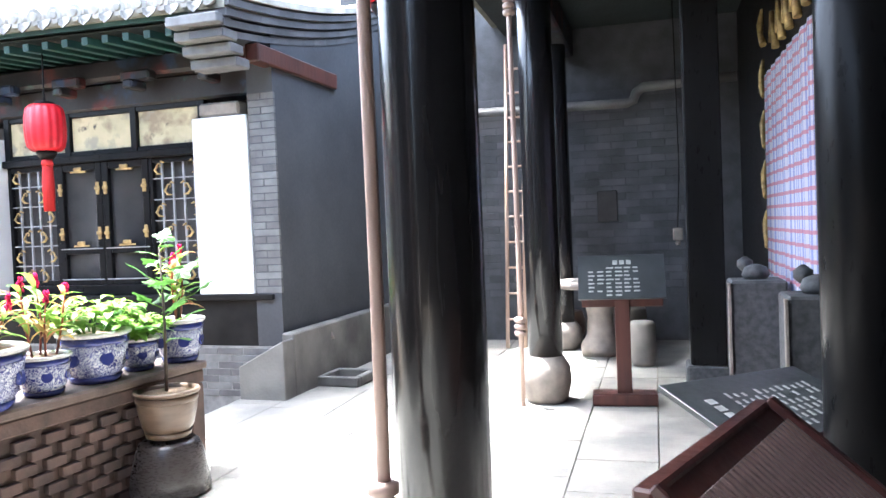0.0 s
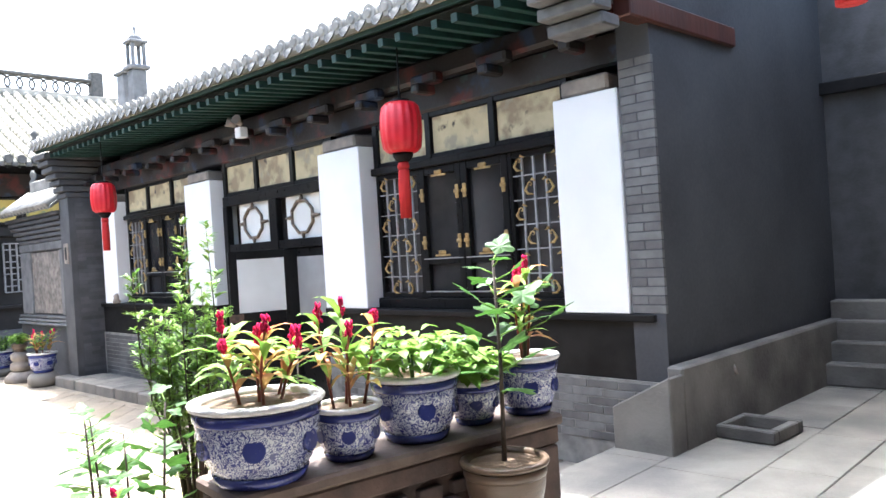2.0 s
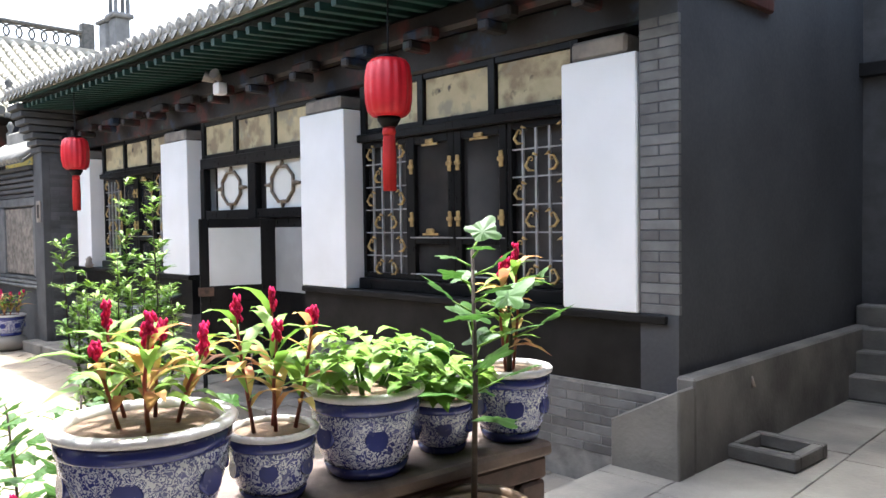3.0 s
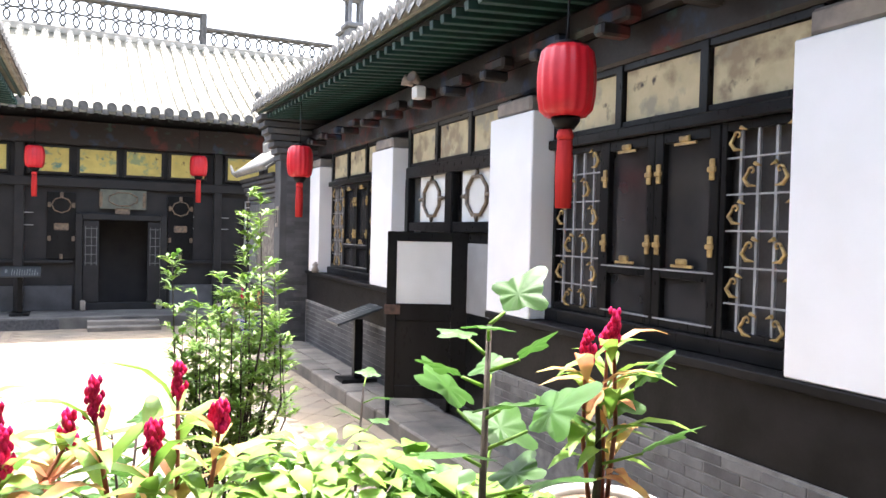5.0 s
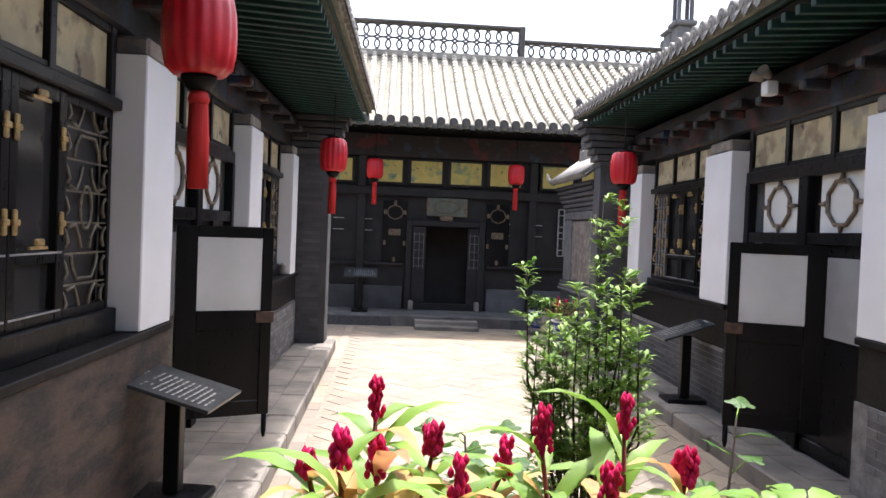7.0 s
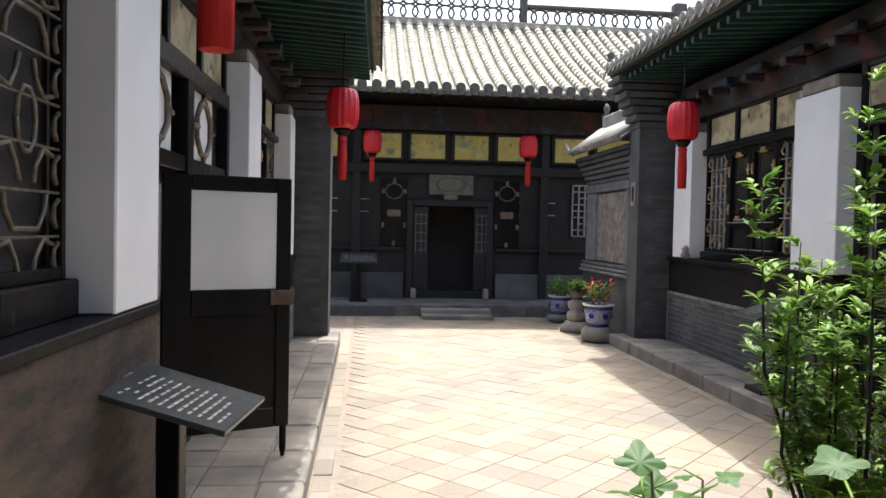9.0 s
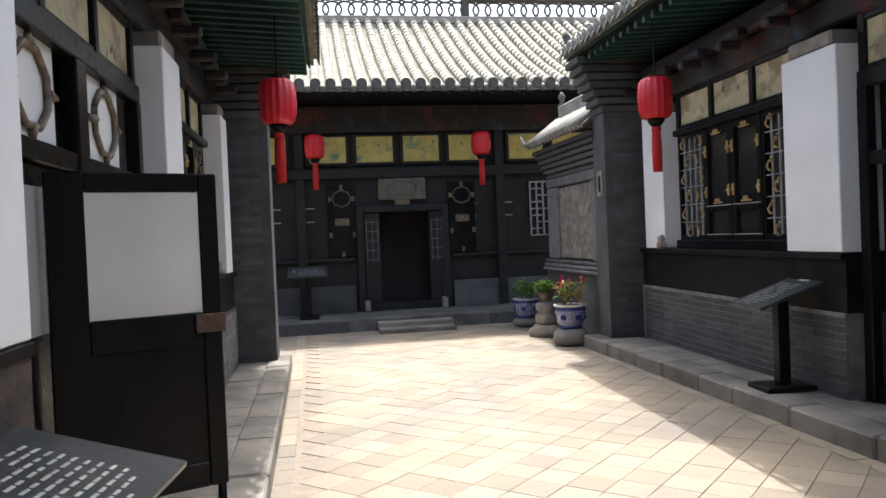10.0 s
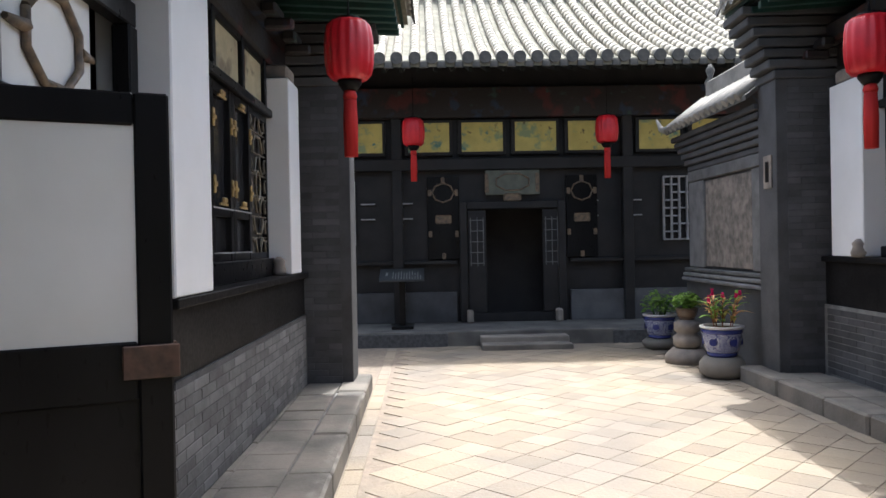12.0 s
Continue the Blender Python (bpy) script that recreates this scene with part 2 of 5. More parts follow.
def checked():
    """Thin white cotton with blue and red stripes woven across each other."""
    m = mat("checked_cotton", (0.72, 0.72, 0.8), (0.66, 0.66, 0.76), 0.9, 8, bump=0.1)
    n, li = m.node_tree.nodes, m.node_tree.links
    b = n["Principled BSDF"]
    out = b.inputs["Base Color"].links[0].from_socket
    co = n.new("ShaderNodeTexCoord")
    for axis, tint, scale, thick in (("Y", (0.25, 0.32, 0.62), 14.0, 0.4), ("Z", (0.6, 0.2, 0.26), 6.0, 0.28)):
        sep = n.new("ShaderNodeSeparateXYZ")
        li.new(co.outputs["Object"], sep.inputs[0])
        mul = n.new("ShaderNodeMath")
        mul.operation = "MULTIPLY"
        mul.inputs[1].default_value = scale * 2
        li.new(sep.outputs[axis], mul.inputs[0])
        fr = n.new("ShaderNodeMath")
        fr.operation = "FRACT"
        li.new(mul.outputs[0], fr.inputs[0])
        lt = n.new("ShaderNodeMath")
        lt.operation = "LESS_THAN"
        lt.inputs[1].default_value = thick
        li.new(fr.outputs[0], lt.inputs[0])
        half = n.new("ShaderNodeMath")
        half.operation = "MULTIPLY"
        half.inputs[1].default_value = 0.75
        li.new(lt.outputs[0], half.inputs[0])
        mx = n.new("ShaderNodeMix")
        mx.data_type = "RGBA"
        mx.inputs["B"].default_value = (*tint, 1)
        li.new(half.outputs[0], mx.inputs["Factor"])
        li.new(out, mx.inputs["A"])
        out = mx.outputs["Result"]
    li.new(out, b.inputs["Base Color"])
    return m


CHECK = checked()


# ---- mesh helpers ----
def B():
    return bmesh.new()


def bx(bm, x0, x1, y0, y1, z0, z1, bevel=0.0, m=None):
    """Add a box between two corners, its edges bevelled, moved by m."""
    made = bmesh.ops.create_cube(bm, size=1)["verts"]
    for v in made:
        v.co = Vector(((x0 + x1) / 2 + v.co.x * abs(x1 - x0), (y0 + y1) / 2 + v.co.y * abs(y1 - y0), (z0 + z1) / 2 + v.co.z * abs(z1 - z0)))
        if m:
            v.co = m @ v.co
    if bevel:
        es = {e for v in made for e in v.link_edges}
        bmesh.ops.bevel(bm, geom=list(es), offset=bevel, segments=1, affect="EDGES")
    return bm


def box(x0, x1, y0, y1, z0, z1, bevel=0.0, m=None):
    return bx(B(), x0, x1, y0, y1, z0, z1, bevel, m)


def tube(bm, pts, radii, seg=8):
    """A round bar along points; radii: one number or one for each point."""
    pts = [Vector(p) for p in pts]
    if not isinstance(radii, (list, tuple)):
        radii = [radii] * len(pts)
    rings = []
    for i, p in enumerate(pts):
        d = (pts[min(i + 1, len(pts) - 1)] - pts[max(i - 1, 0)]).normalized()
        a = d.orthogonal().normalized() if i == 0 else (a - d * a.dot(d)).normalized()
        b = d.cross(a)
        rings.append([bm.verts.new(p + (a * math.cos(k * math.tau / seg) + b * math.sin(k * math.tau / seg)) * radii[i]) for k in range(seg)])
    for r0, r1 in zip(rings, rings[1:]):
        for k in range(seg):
            f = bm.faces.new((r0[k], r0[(k + 1) % seg], r1[(k + 1) % seg], r1[k]))
            f.smooth = True
    bm.faces.new(rings[0][::-1])
    bm.faces.new(rings[-1])
    return bm


def lathe(bm, profile, seg=32, flute=0.0, ribs=0, at=(0, 0, 0)):
    """Turn a profile of (radius, height) round the upright axis."""
    rings = []
    for r, z in profile:
        ring = []
        for k in range(seg):
            a = k * math.tau / seg
            rr = r * (1 - flute * (0.5 + 0.5 * math.cos(a * ribs))) if ribs else r
            ring.append(bm.verts.new((at[0] + rr * math.cos(a), at[1] + rr * math.sin(a), at[2] + z)))
        rings.append(ring)
    for r0, r1 in zip(rings, rings[1:]):
        for k in range(seg):
            f = bm.faces.new((r0[k], r0[(k + 1) % seg], r1[(k + 1) % seg], r1[k]))
            f.smooth = True
    bm.faces.new(rings[0][::-1])
    bm.faces.new(rings[-1])
    return bm


def mesh(name, bm, material):
    me = bpy.data.meshes.new(name)
    bmesh.ops.recalc_face_normals(bm, faces=bm.faces[:]) if len(bm.faces) < 40000 else None
    bm.to_mesh(me)
    bm.free()
    me.materials.append(material)
    return me


def part(name, bm, material, parent, label="", m=None):
    """Link a bmesh, or a mesh that others share, as one part under a thing."""
    me = bm if isinstance(bm, bpy.types.Mesh) else mesh(name, bm, material)
    ob = new(name, me)
    ob.parent = parent
    if m:
        ob.matrix_basis = m
    return tagged(ob, label)


def thing(name, label, category, m=None, group="", kind=""):
    ob = new(name)
    ob.empty_display_size = 0.1
    if m:
        ob.matrix_basis = m
    return tagged(ob, label, category, group, kind)


def solo(name, bm, material, label, category, m=None, group="", kind=""):
    ob = new(name, mesh(name, bm, material))
    if m:
        ob.matrix_basis = m
    return tagged(ob, label, category, group, kind)


STRUCT = "structure"
rnd = random.Random(4)

GOLD_DARK = mat("worn_gilt", (0.2, 0.14, 0.085), (0.09, 0.07, 0.05), 0.5, 20, bump=0.3)
ROD_DIM = mat("dim_lattice", (0.16, 0.16, 0.155), (0.1, 0.1, 0.1), 0.7, 9)
INSIDE_GLASS = mat("dark_pane", (0.02, 0.02, 0.021), (0.035, 0.034, 0.034), 0.12, 3, bump=0.02)

SILVER = mat("dull_silver_gilt", (0.2, 0.17, 0.12), (0.1, 0.085, 0.06), 0.5, 20, bump=0.3, metal=0.2)

# ---- ground ----
COURT, TERRACE, LEDGE = -0.40, -0.02, -0.25
HALL_Z = -0.20
solo("ground", box(-60, 40, -40, 45, -0.9, COURT - 0.007), JOINT, "bare sandy ground under and around the courtyard", "ground", kind=STRUCT)
terrace = thing("floor_terrace", "pale worn flagstone terrace in front of the hall", "floor", kind=STRUCT)
bm = box(-2.3, 4, -4, 9.2, COURT - 0.06, TERRACE - 0.03)
bx(bm, -3.12, -2.3, 2.32, 9.2, COURT - 0.06, TERRACE - 0.03)
part("bed", bm, JOINT, terrace)
for k in range(3):
    part("step", box(-2.3 - 0.3 * (k + 1), -2.3 - 0.3 * k, 1.0, 2.3, COURT - 0.05, TERRACE - 0.11 * (k + 1), 0.012), KERB, terrace, "worn stone step")

# ---- the two side wings ----

def curved(v):
    """Height of a wing roof over its eave, v metres out from the front of the piers."""
    d = 0.75 - v
    return 0.10 * d + 0.038 * d * d


def lattice(parent, x0, x1, z0, z1, y, rods=4):
    """A fixed light of grey rods with gilt scrolls in a black frame."""
    f = B()
    for a, b in ((x0, x0 + 0.04), (x1 - 0.04, x1)):
        bx(f, a, b, y, y + 0.05, z0, z1, 0.004)
    for a, b in ((z0, z0 + 0.05), (z1 - 0.05, z1)):
        bx(f, x0 + 0.04, x1 - 0.04, y, y + 0.048, a, b, 0.004)
    part("frame", f, BLACK, parent)
    w = x1 - x0 - 0.08
    for k in range(rods):
        x = x0 + 0.04 + w * (k + 0.5 + 0.12 * (k - (rods - 1) / 2) * -1) / rods
        part("rod", box(x - 0.0085, x + 0.0085, y + 0.02, y + 0.036, z0 + 0.05, z1 - 0.05), ROD, parent)
    n = 6 if rods else 7
    if not rods:
        xc, hh = (x0 + x1) / 2, (z1 - z0) / n
        for k in range(n):
            zb = z0 + hh * k
            up = 1 if k > 3 else -1
            za, zt = (zb + 0.01, zb + hh * 0.82) if up > 0 else (zb + hh - 0.01, zb + hh * 0.18)
            if k == 3:
                part("scroll", tube(B(), [(xc + 0.075 * math.cos(i * 0.628), y + 0.036, zb + hh / 2 + 0.12 * math.sin(i * 0.628)) for i in range(11)], 0.011, 5), SILVER, parent)
            elif k % 2:
                part("scroll", tube(B(), [(xc - 0.30 * w, y + 0.036, za), (xc - 0.27 * w, y + 0.036, (za + zt) / 2), (xc - 0.17 * w, y + 0.036, zt), (xc + 0.17 * w, y + 0.036, zt), (xc + 0.27 * w, y + 0.036, (za + zt) / 2), (xc + 0.30 * w, y + 0.036, za)], 0.011, 5), SILVER, parent)
            else:
                for s in (-1, 1):
                    part("scroll", tube(B(), [(xc + s * 0.10 * w, y + 0.036, zt), (xc + s * 0.14 * w, y + 0.036, (za + zt) / 2), (xc + s * 0.24 * w, y + 0.038, za), (xc + s * 0.40 * w, y + 0.036, za + up * 0.02)], [0.012, 0.009, 0.012, 0.01], 5), SILVER, parent)
            for s in (-1, 1):
                part("scroll", tube(B(), [(xc + s * 0.46 * w, y + 0.036, zb + hh * 0.2), (xc + s * 0.40 * w, y + 0.038, zb + hh * 0.4), (xc + s * 0.43 * w, y + 0.036, zb + hh * 0.7), (xc + s * 0.5 * w, y + 0.036, zb + hh * 0.85)], [0.01, 0.013, 0.009, 0.01], 5), SILVER, parent)
    for k in range(1, n):
        z = z0 + (z1 - z0) * k / n
        part("bar", box(x0 + 0.04, x1 - 0.04, y + 0.026, y + 0.04, z - 0.005, z + 0.005), ROD if rods else SILVER, parent)
    for k in range(n if rods else 0):
        z = z0 + (z1 - z0) * (k + 0.5) / n
        for s in (-1, 1):
            cx = (x0 + x1) / 2 + s * w * (0.36 if k % 2 else 0.17)
            g = B()
            r = 0.024
            tube(g, [(cx + s * r * (1 - 0.08 * i) * math.cos(i * 0.6), y + 0.046, z + 0.02 + r * (1 - 0.08 * i) * math.sin(i * 0.6)) for i in range(10)], [0.009 - 0.0006 * i for i in range(10)], 5)
            tube(g, [(cx + s * r, y + 0.046, z + 0.02), (cx + s * 0.05, y + 0.048, z - 0.02), (cx + s * 0.02, y + 0.046, z - 0.055), (cx - s * 0.03, y + 0.046, z - 0.06)], [0.009, 0.013, 0.012, 0.004], 5)
            tube(g, [(cx - s * 0.06, y + 0.046, z + 0.045), (cx - s * 0.02, y + 0.048, z + 0.06)], [0.004, 0.013], 5)
            part("scroll", g, GOLD, parent)


def casement(parent, x0, x1, z0, z1, y):
    """A black light with dark glass and gilt corner mounts."""
    f = B()
    for a, b in ((x0, x0 + 0.075), (x1 - 0.075, x1)):
        bx(f, a, b, y, y + 0.06, z0, z1, 0.005)
    for a, b in ((z0, z0 + 0.06), (z0 + 0.3, z0 + 0.36), (z1 - 0.07, z1)):
        bx(f, x0 + 0.075, x1 - 0.075, y, y + 0.057, a, b, 0.005)
    part("frame", f, BLACK, parent)
    part("pane", box(x0 + 0.07, x1 - 0.07, y + 0.012, y + 0.02, z0 + 0.05, z1 - 0.05), INSIDE_GLASS, parent, "dark glass pane")
    for z in (z0 + 0.055, z0 + 0.352):
        part("edge_strip", box(x0 + 0.02, x1 - 0.02, y + 0.057, y + 0.064, z - 0.005, z + 0.005), ROD, parent, "pale worn moulding edge")
    for z in (z1 - 0.25, z0 + 0.5):
        for x in (x0 + 0.045, x1 - 0.045):
            g = box(x - 0.02, x + 0.02, y + 0.06, y + 0.075, z - 0.06, z + 0.06, 0.006)
            bx(g, x - 0.03, x + 0.03, y + 0.062, y + 0.082, z - 0.015, z + 0.015, 0.005)
            part("mount", g, GOLD, parent)
    for z in (z1 - 0.085, z0 + 0.38):
        xm = (x0 + x1) / 2
        g = box(xm - 0.09, xm + 0.09, y + 0.058, y + 0.07, z - 0.008, z + 0.008)
        bx(g, xm - 0.045, xm + 0.045, y + 0.058, y + 0.08, z + 0.008, z + 0.045, 0.008)
        part("mount", g, GOLD, parent)


def paintings(parent, x0, x1, y, pic, n=3, z0=2.2, z1=2.62):
    f = box(x0, x1, y - 0.02, y + 0.01, z0, z1)
    w = (x1 - x0) / n
    for k in range(n + 1):
        x = min(max(x0 + k * w, x0 + 0.03), x1 - 0.03)
        bx(f, x - 0.035, x + 0.035, y + 0.01, y + 0.055, z0, z1, 0.005)
    for z in (z0 + 0.02, z1 - 0.02):
        bx(f, x0, x1, y + 0.01, y + 0.045, z - 0.025, z + 0.025, 0.004)
    part("frame", f, BLACK, parent)
    for k in range(n):
        part("painted_panel", box(x0 + k * w + 0.045, x0 + (k + 1) * w - 0.045, y + 0.01, y + 0.022, z0 + 0.05, z1 - 0.05), pic, parent,
             "faded landscape painting on yellowed wood")


def wing(side, m, s, piers, eave_v, eave_z, rise, near, far):
    """One side wing. Along its front runs u (x = s * u), out of it y, up z."""
    SILL, TOP = (0.855, 2.42) if side == "north" else (0.80, 2.475)

    def X(a, b):
        return (min(s * a, s * b), max(s * a, s * b))

    wall = thing("wall_" + side, "dark brick and timber front wall of a side wing", "wall", m, kind=STRUCT)
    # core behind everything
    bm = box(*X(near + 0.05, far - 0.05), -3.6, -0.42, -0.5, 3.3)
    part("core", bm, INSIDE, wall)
    for a, b in ((near, piers[1][1]), (piers[2][0], far)):
        part("footing", box(*X(a, b), -0.42, -0.012, COURT - 0.1, 0.40), MORTAR if side == "north" else MORTAR_DARK, wall)
        bm = box(*X(a, b), -0.40, -0.03, 0.40, SILL - 0.05)
        bx(bm, *X(a, b), -0.40, 0.012, SILL - 0.05, SILL, 0.006)
        part("sill_board", bm, BLACK_DULL, wall, "black painted board below the windows")
    if side == "south":
        part("stained_dado", box(*X(near, 6.69), -0.03, -0.008, COURT, SILL - 0.055), DADO, wall, "brown stained wall below the window")
    for k, (a, b) in enumerate(piers):
        p = box(*X(a, b), -0.36, 0.0, SILL + 0.003, TOP, 0.008)
        part("pier", p, WHITE, wall, "white painted pier")
        p = box(*X(a + 0.08, b - 0.06), -0.3, -0.02, TOP + 0.004, TOP + 0.13, 0.02)
        part("bracket", p, STONE, wall, "pale bracket block")
    # painted beam over the windows, plate and gable returns
    part("beam", box(*X(near + 0.1, far - 0.2), -0.5, -0.16, 2.62, 2.86, 0.02), FRIEZE, wall, "dark beam with faded painting")
    part("beam", box(*X(near + 0.1, far - 0.2), -0.5, -0.06, 2.865, 3.06, 0.03), FRIEZE, wall, "dark beam with faded painting")
    u = near + 0.5
    while u < far - 0.4:
        g = box(*X(u - 0.05, u + 0.05), -0.06, 0.16, 2.72, 2.8, 0.015)
        bx(g, *X(u - 0.16, u + 0.16), -0.058, 0.06, 2.8, 2.9, 0.02)
        part("beam_bracket", g, FRIEZE, wall, "carved painted bracket")
        u += 0.78
    # far gable end with corbels
    g = box(*X(far - 0.42, far), -0.45, 0.42, LEDGE - 0.1, 2.55, 0.006)
    part("end_pier", g, BRICK_DARK, wall, "dark brick end pier")
    for k in range(7):
        part("corbel", box(*X(far - 0.44 - 0.003 * k, far + 0.02 + 0.003 * k), -0.45, 0.44 + 0.05 * k, 2.552 + 0.1 * k, 2.552 + 0.1 * k + 0.085, 0.012), BRICK_DARK, wall)
    # bays
    b = [(piers[0][1], piers[1][0]), (piers[1][1], piers[2][0]), (piers[2][1], piers[3][0])]
    y = -0.24
    for k, (a, e) in enumerate(b):
        x0, x1 = X(a, e)
        if k != 1:
            w = thing("window_" + side, "black lattice window with gilt scrollwork between white piers", "window", m, kind=STRUCT)
            # solid sheet close behind the lattice, coloured dark for the shade indoors
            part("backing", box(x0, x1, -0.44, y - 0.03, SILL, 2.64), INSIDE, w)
            part("sill", box(x0, x1, y - 0.02, y + 0.1, SILL, 0.95, 0.008), BLACK, w)
            part("rail", box(x0 - 0.03, x1 + 0.03, y, y + 0.1, 2.13, 2.2, 0.01), BLACK, w)
            paintings(w, x0, x1, y, PICTURE)
            q = (x1 - x0)
            cuts = [x0, x0 + q * 0.27, x0 + q * 0.5, x0 + q * 0.73, x1]
            lattice(w, cuts[0] + 0.01, cuts[1], 0.95, 2.13, y, 4 if side == "north" else 0)
            casement(w, cuts[1], cuts[2], 0.95, 2.13, y)
            casement(w, cuts[2], cuts[3], 0.95, 2.13, y)
            lattice(w, cuts[3], cuts[4] - 0.01, 0.95, 2.13, y, 4 if side == "north" else 0)
        else:
            d = thing("door_" + side, "black double door, one half leaf standing open", "door", m, kind=STRUCT)
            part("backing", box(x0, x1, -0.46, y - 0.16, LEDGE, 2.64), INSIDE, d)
            paintings(d, x0, x1, y, PICTURE)
            f = box(x0, x1, y, y + 0.08, 2.08, 2.2, 0.008)
            bx(f, x0, x1, y, y + 0.07, 1.5, 1.6, 0.008)
            xm = (x0 + x1) / 2
            hw = (x1 - x0) / 2
            for c in (x0 + 0.05, xm, x1 - 0.05):
                bx(f, c - 0.08 if c == xm else c - 0.05, c + 0.08 if c == xm else c + 0.05, y, y + 0.085, LEDGE, 2.08, 0.008)
            bx(f, x0 + 0.1, x1 - 0.1, y - 0.05, y + 0.05, LEDGE, LEDGE + 0.12, 0.01)
            part("frame", f, BLACK, d)
            for c in (x0 + hw * 0.55, x1 - hw * 0.55):
                part("transom_paper", box(c - 0.33, c + 0.33, y + 0.01, y + 0.02, 1.6, 2.08), PAPER, d, "white papered transom light")
                g = B()
                ring = [(c + 0.215 * math.cos(i * math.tau / 8 + math.pi / 8), y + 0.035, 1.84 + 0.19 * math.sin(i * math.tau / 8 + math.pi / 8)) for i in range(9)]
                tube(g, ring, 0.019, 6)
                for i in range(4):
                    aa = i * math.pi / 2
                    tube(g, [(c + 0.2 * math.cos(aa), y + 0.033, 1.84 + 0.175 * math.sin(aa)), (c + 0.33 * math.cos(aa), y + 0.033, 1.84 + 0.24 * math.sin(aa))], [0.03, 0.014], 6)
                part("octagon_bars", g, GOLD_DARK, d)
            part("inner_leaf", box(xm - s * 0.08, xm - s * (hw - 0.1), y - 0.02, y + 0.03, LEDGE + 0.12, 1.5, 0.006), BLACK, d)
            part("leaf_paper", box(xm - s * 0.2, xm - s * (hw - 0.2), y + 0.03, y + 0.036, 0.75, 1.4), GREYPAPER, d, "grey paper behind the lattice")

    # roof
    roof = thing("roof_" + side, "grey barrel tile roof with green rafters", "roof", m, kind=STRUCT)
    over = 0.12
    vs = [eave_v - 0.02 - 0.32 * k for k in range(13)]
    slope = B()
    prev = None
    for v in vs:
        z = eave_z + curved(v - eave_v + 0.75)
        row = [slope.verts.new((s * uu, v, z + rise * (uu - near))) for uu in (near - over, far + over)]
        low = [slope.verts.new((s * uu, v, z - 0.06 + rise * (uu - near))) for uu in (near - over, far + over)]
        if prev:
            slope.faces.new((prev[0][0], prev[0][1], row[1], row[0]))
            slope.faces.new((prev[1][0], low[0], low[1], prev[1][1]))
            for i in (0, 1):
                slope.faces.new((prev[0][i], row[i], low[i], prev[1][i]))
        else:
            slope.faces.new((row[0], row[1], low[1], low[0]))
        prev = (row, low)
    part("deck", slope, TILE_UNDER, roof)
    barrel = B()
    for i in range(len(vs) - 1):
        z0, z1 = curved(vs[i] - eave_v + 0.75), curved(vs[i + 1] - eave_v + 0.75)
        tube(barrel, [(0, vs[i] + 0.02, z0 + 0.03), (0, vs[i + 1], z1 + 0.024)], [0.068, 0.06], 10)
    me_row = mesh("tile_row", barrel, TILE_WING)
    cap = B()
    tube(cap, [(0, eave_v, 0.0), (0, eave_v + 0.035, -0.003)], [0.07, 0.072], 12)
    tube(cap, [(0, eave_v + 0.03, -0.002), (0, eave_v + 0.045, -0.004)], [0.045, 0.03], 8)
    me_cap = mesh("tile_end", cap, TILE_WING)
    drip = B()
    v0 = [drip.verts.new(p) for p in ((-0.075, eave_v + 0.03, 0.0), (0.075, eave_v + 0.03, 0.0), (0.05, eave_v + 0.055, -0.06), (0, eave_v + 0.06, -0.095), (-0.05, eave_v + 0.055, -0.06))]
    v1 = [drip.verts.new(v.co + Vector((0, -0.014, 0.003))) for v in v0]
    drip.faces.new(v0)
    drip.faces.new(v1[::-1])
    for i in range(5):
        drip.faces.new((v0[i], v0[(i + 1) % 5], v1[(i + 1) % 5], v1[i]))
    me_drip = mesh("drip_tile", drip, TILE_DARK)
    raft = box(-0.032, 0.032, -1.3, eave_v - 0.1, -0.045, 0.02, 0.004, Matrix.Rotation(-0.06, 4, "X"))
    me_raft = mesh("rafter", raft, GREEN)
    u = near
    while u <= far + 0.01:
        zz = eave_z + rise * (u - near)
        j = rnd.uniform(-0.006, 0.006)
        part("tile_row", me_row, TILE, roof, m=pose(s * u + j, 0, zz))
        part("tile_end", me_cap, TILE, roof, m=pose(s * u + j, 0, zz + 0.03))
        part("drip_tile", me_drip, TILE, roof, m=pose(s * (u + 0.1), 0, zz + 0.0))
        part("rafter", me_raft, GREEN, roof, m=pose(s * (u + 0.04), 0, zz - 0.1 - 0.02))
        u += 0.205
    part("eave_board", box(*X(near - over, far + over), eave_v - 0.09, eave_v - 0.06, eave_z - 0.09, eave_z - 0.04, 0, Matrix(((1, 0, 0, 0), (0, 1, 0, 0), (s * rise, 0, 1, -rise * near), (0, 0, 0, 1)))), GREEN, roof)
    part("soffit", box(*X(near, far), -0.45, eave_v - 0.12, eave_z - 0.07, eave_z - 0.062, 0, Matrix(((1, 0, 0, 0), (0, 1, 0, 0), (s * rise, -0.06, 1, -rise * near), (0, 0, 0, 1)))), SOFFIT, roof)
    # ridge finial over the far corner
    part("corner_finial", lathe(B(), [(0.05, 0), (0.07, 0.05), (0.03, 0.1), (0.06, 0.16), (0.01, 0.24)], 10, at=(s * (far + 0.05), eave_v - 0.05, eave_z + rise * (far - near) + 0.06)), TILE_DARK, roof)
    return wall, roof


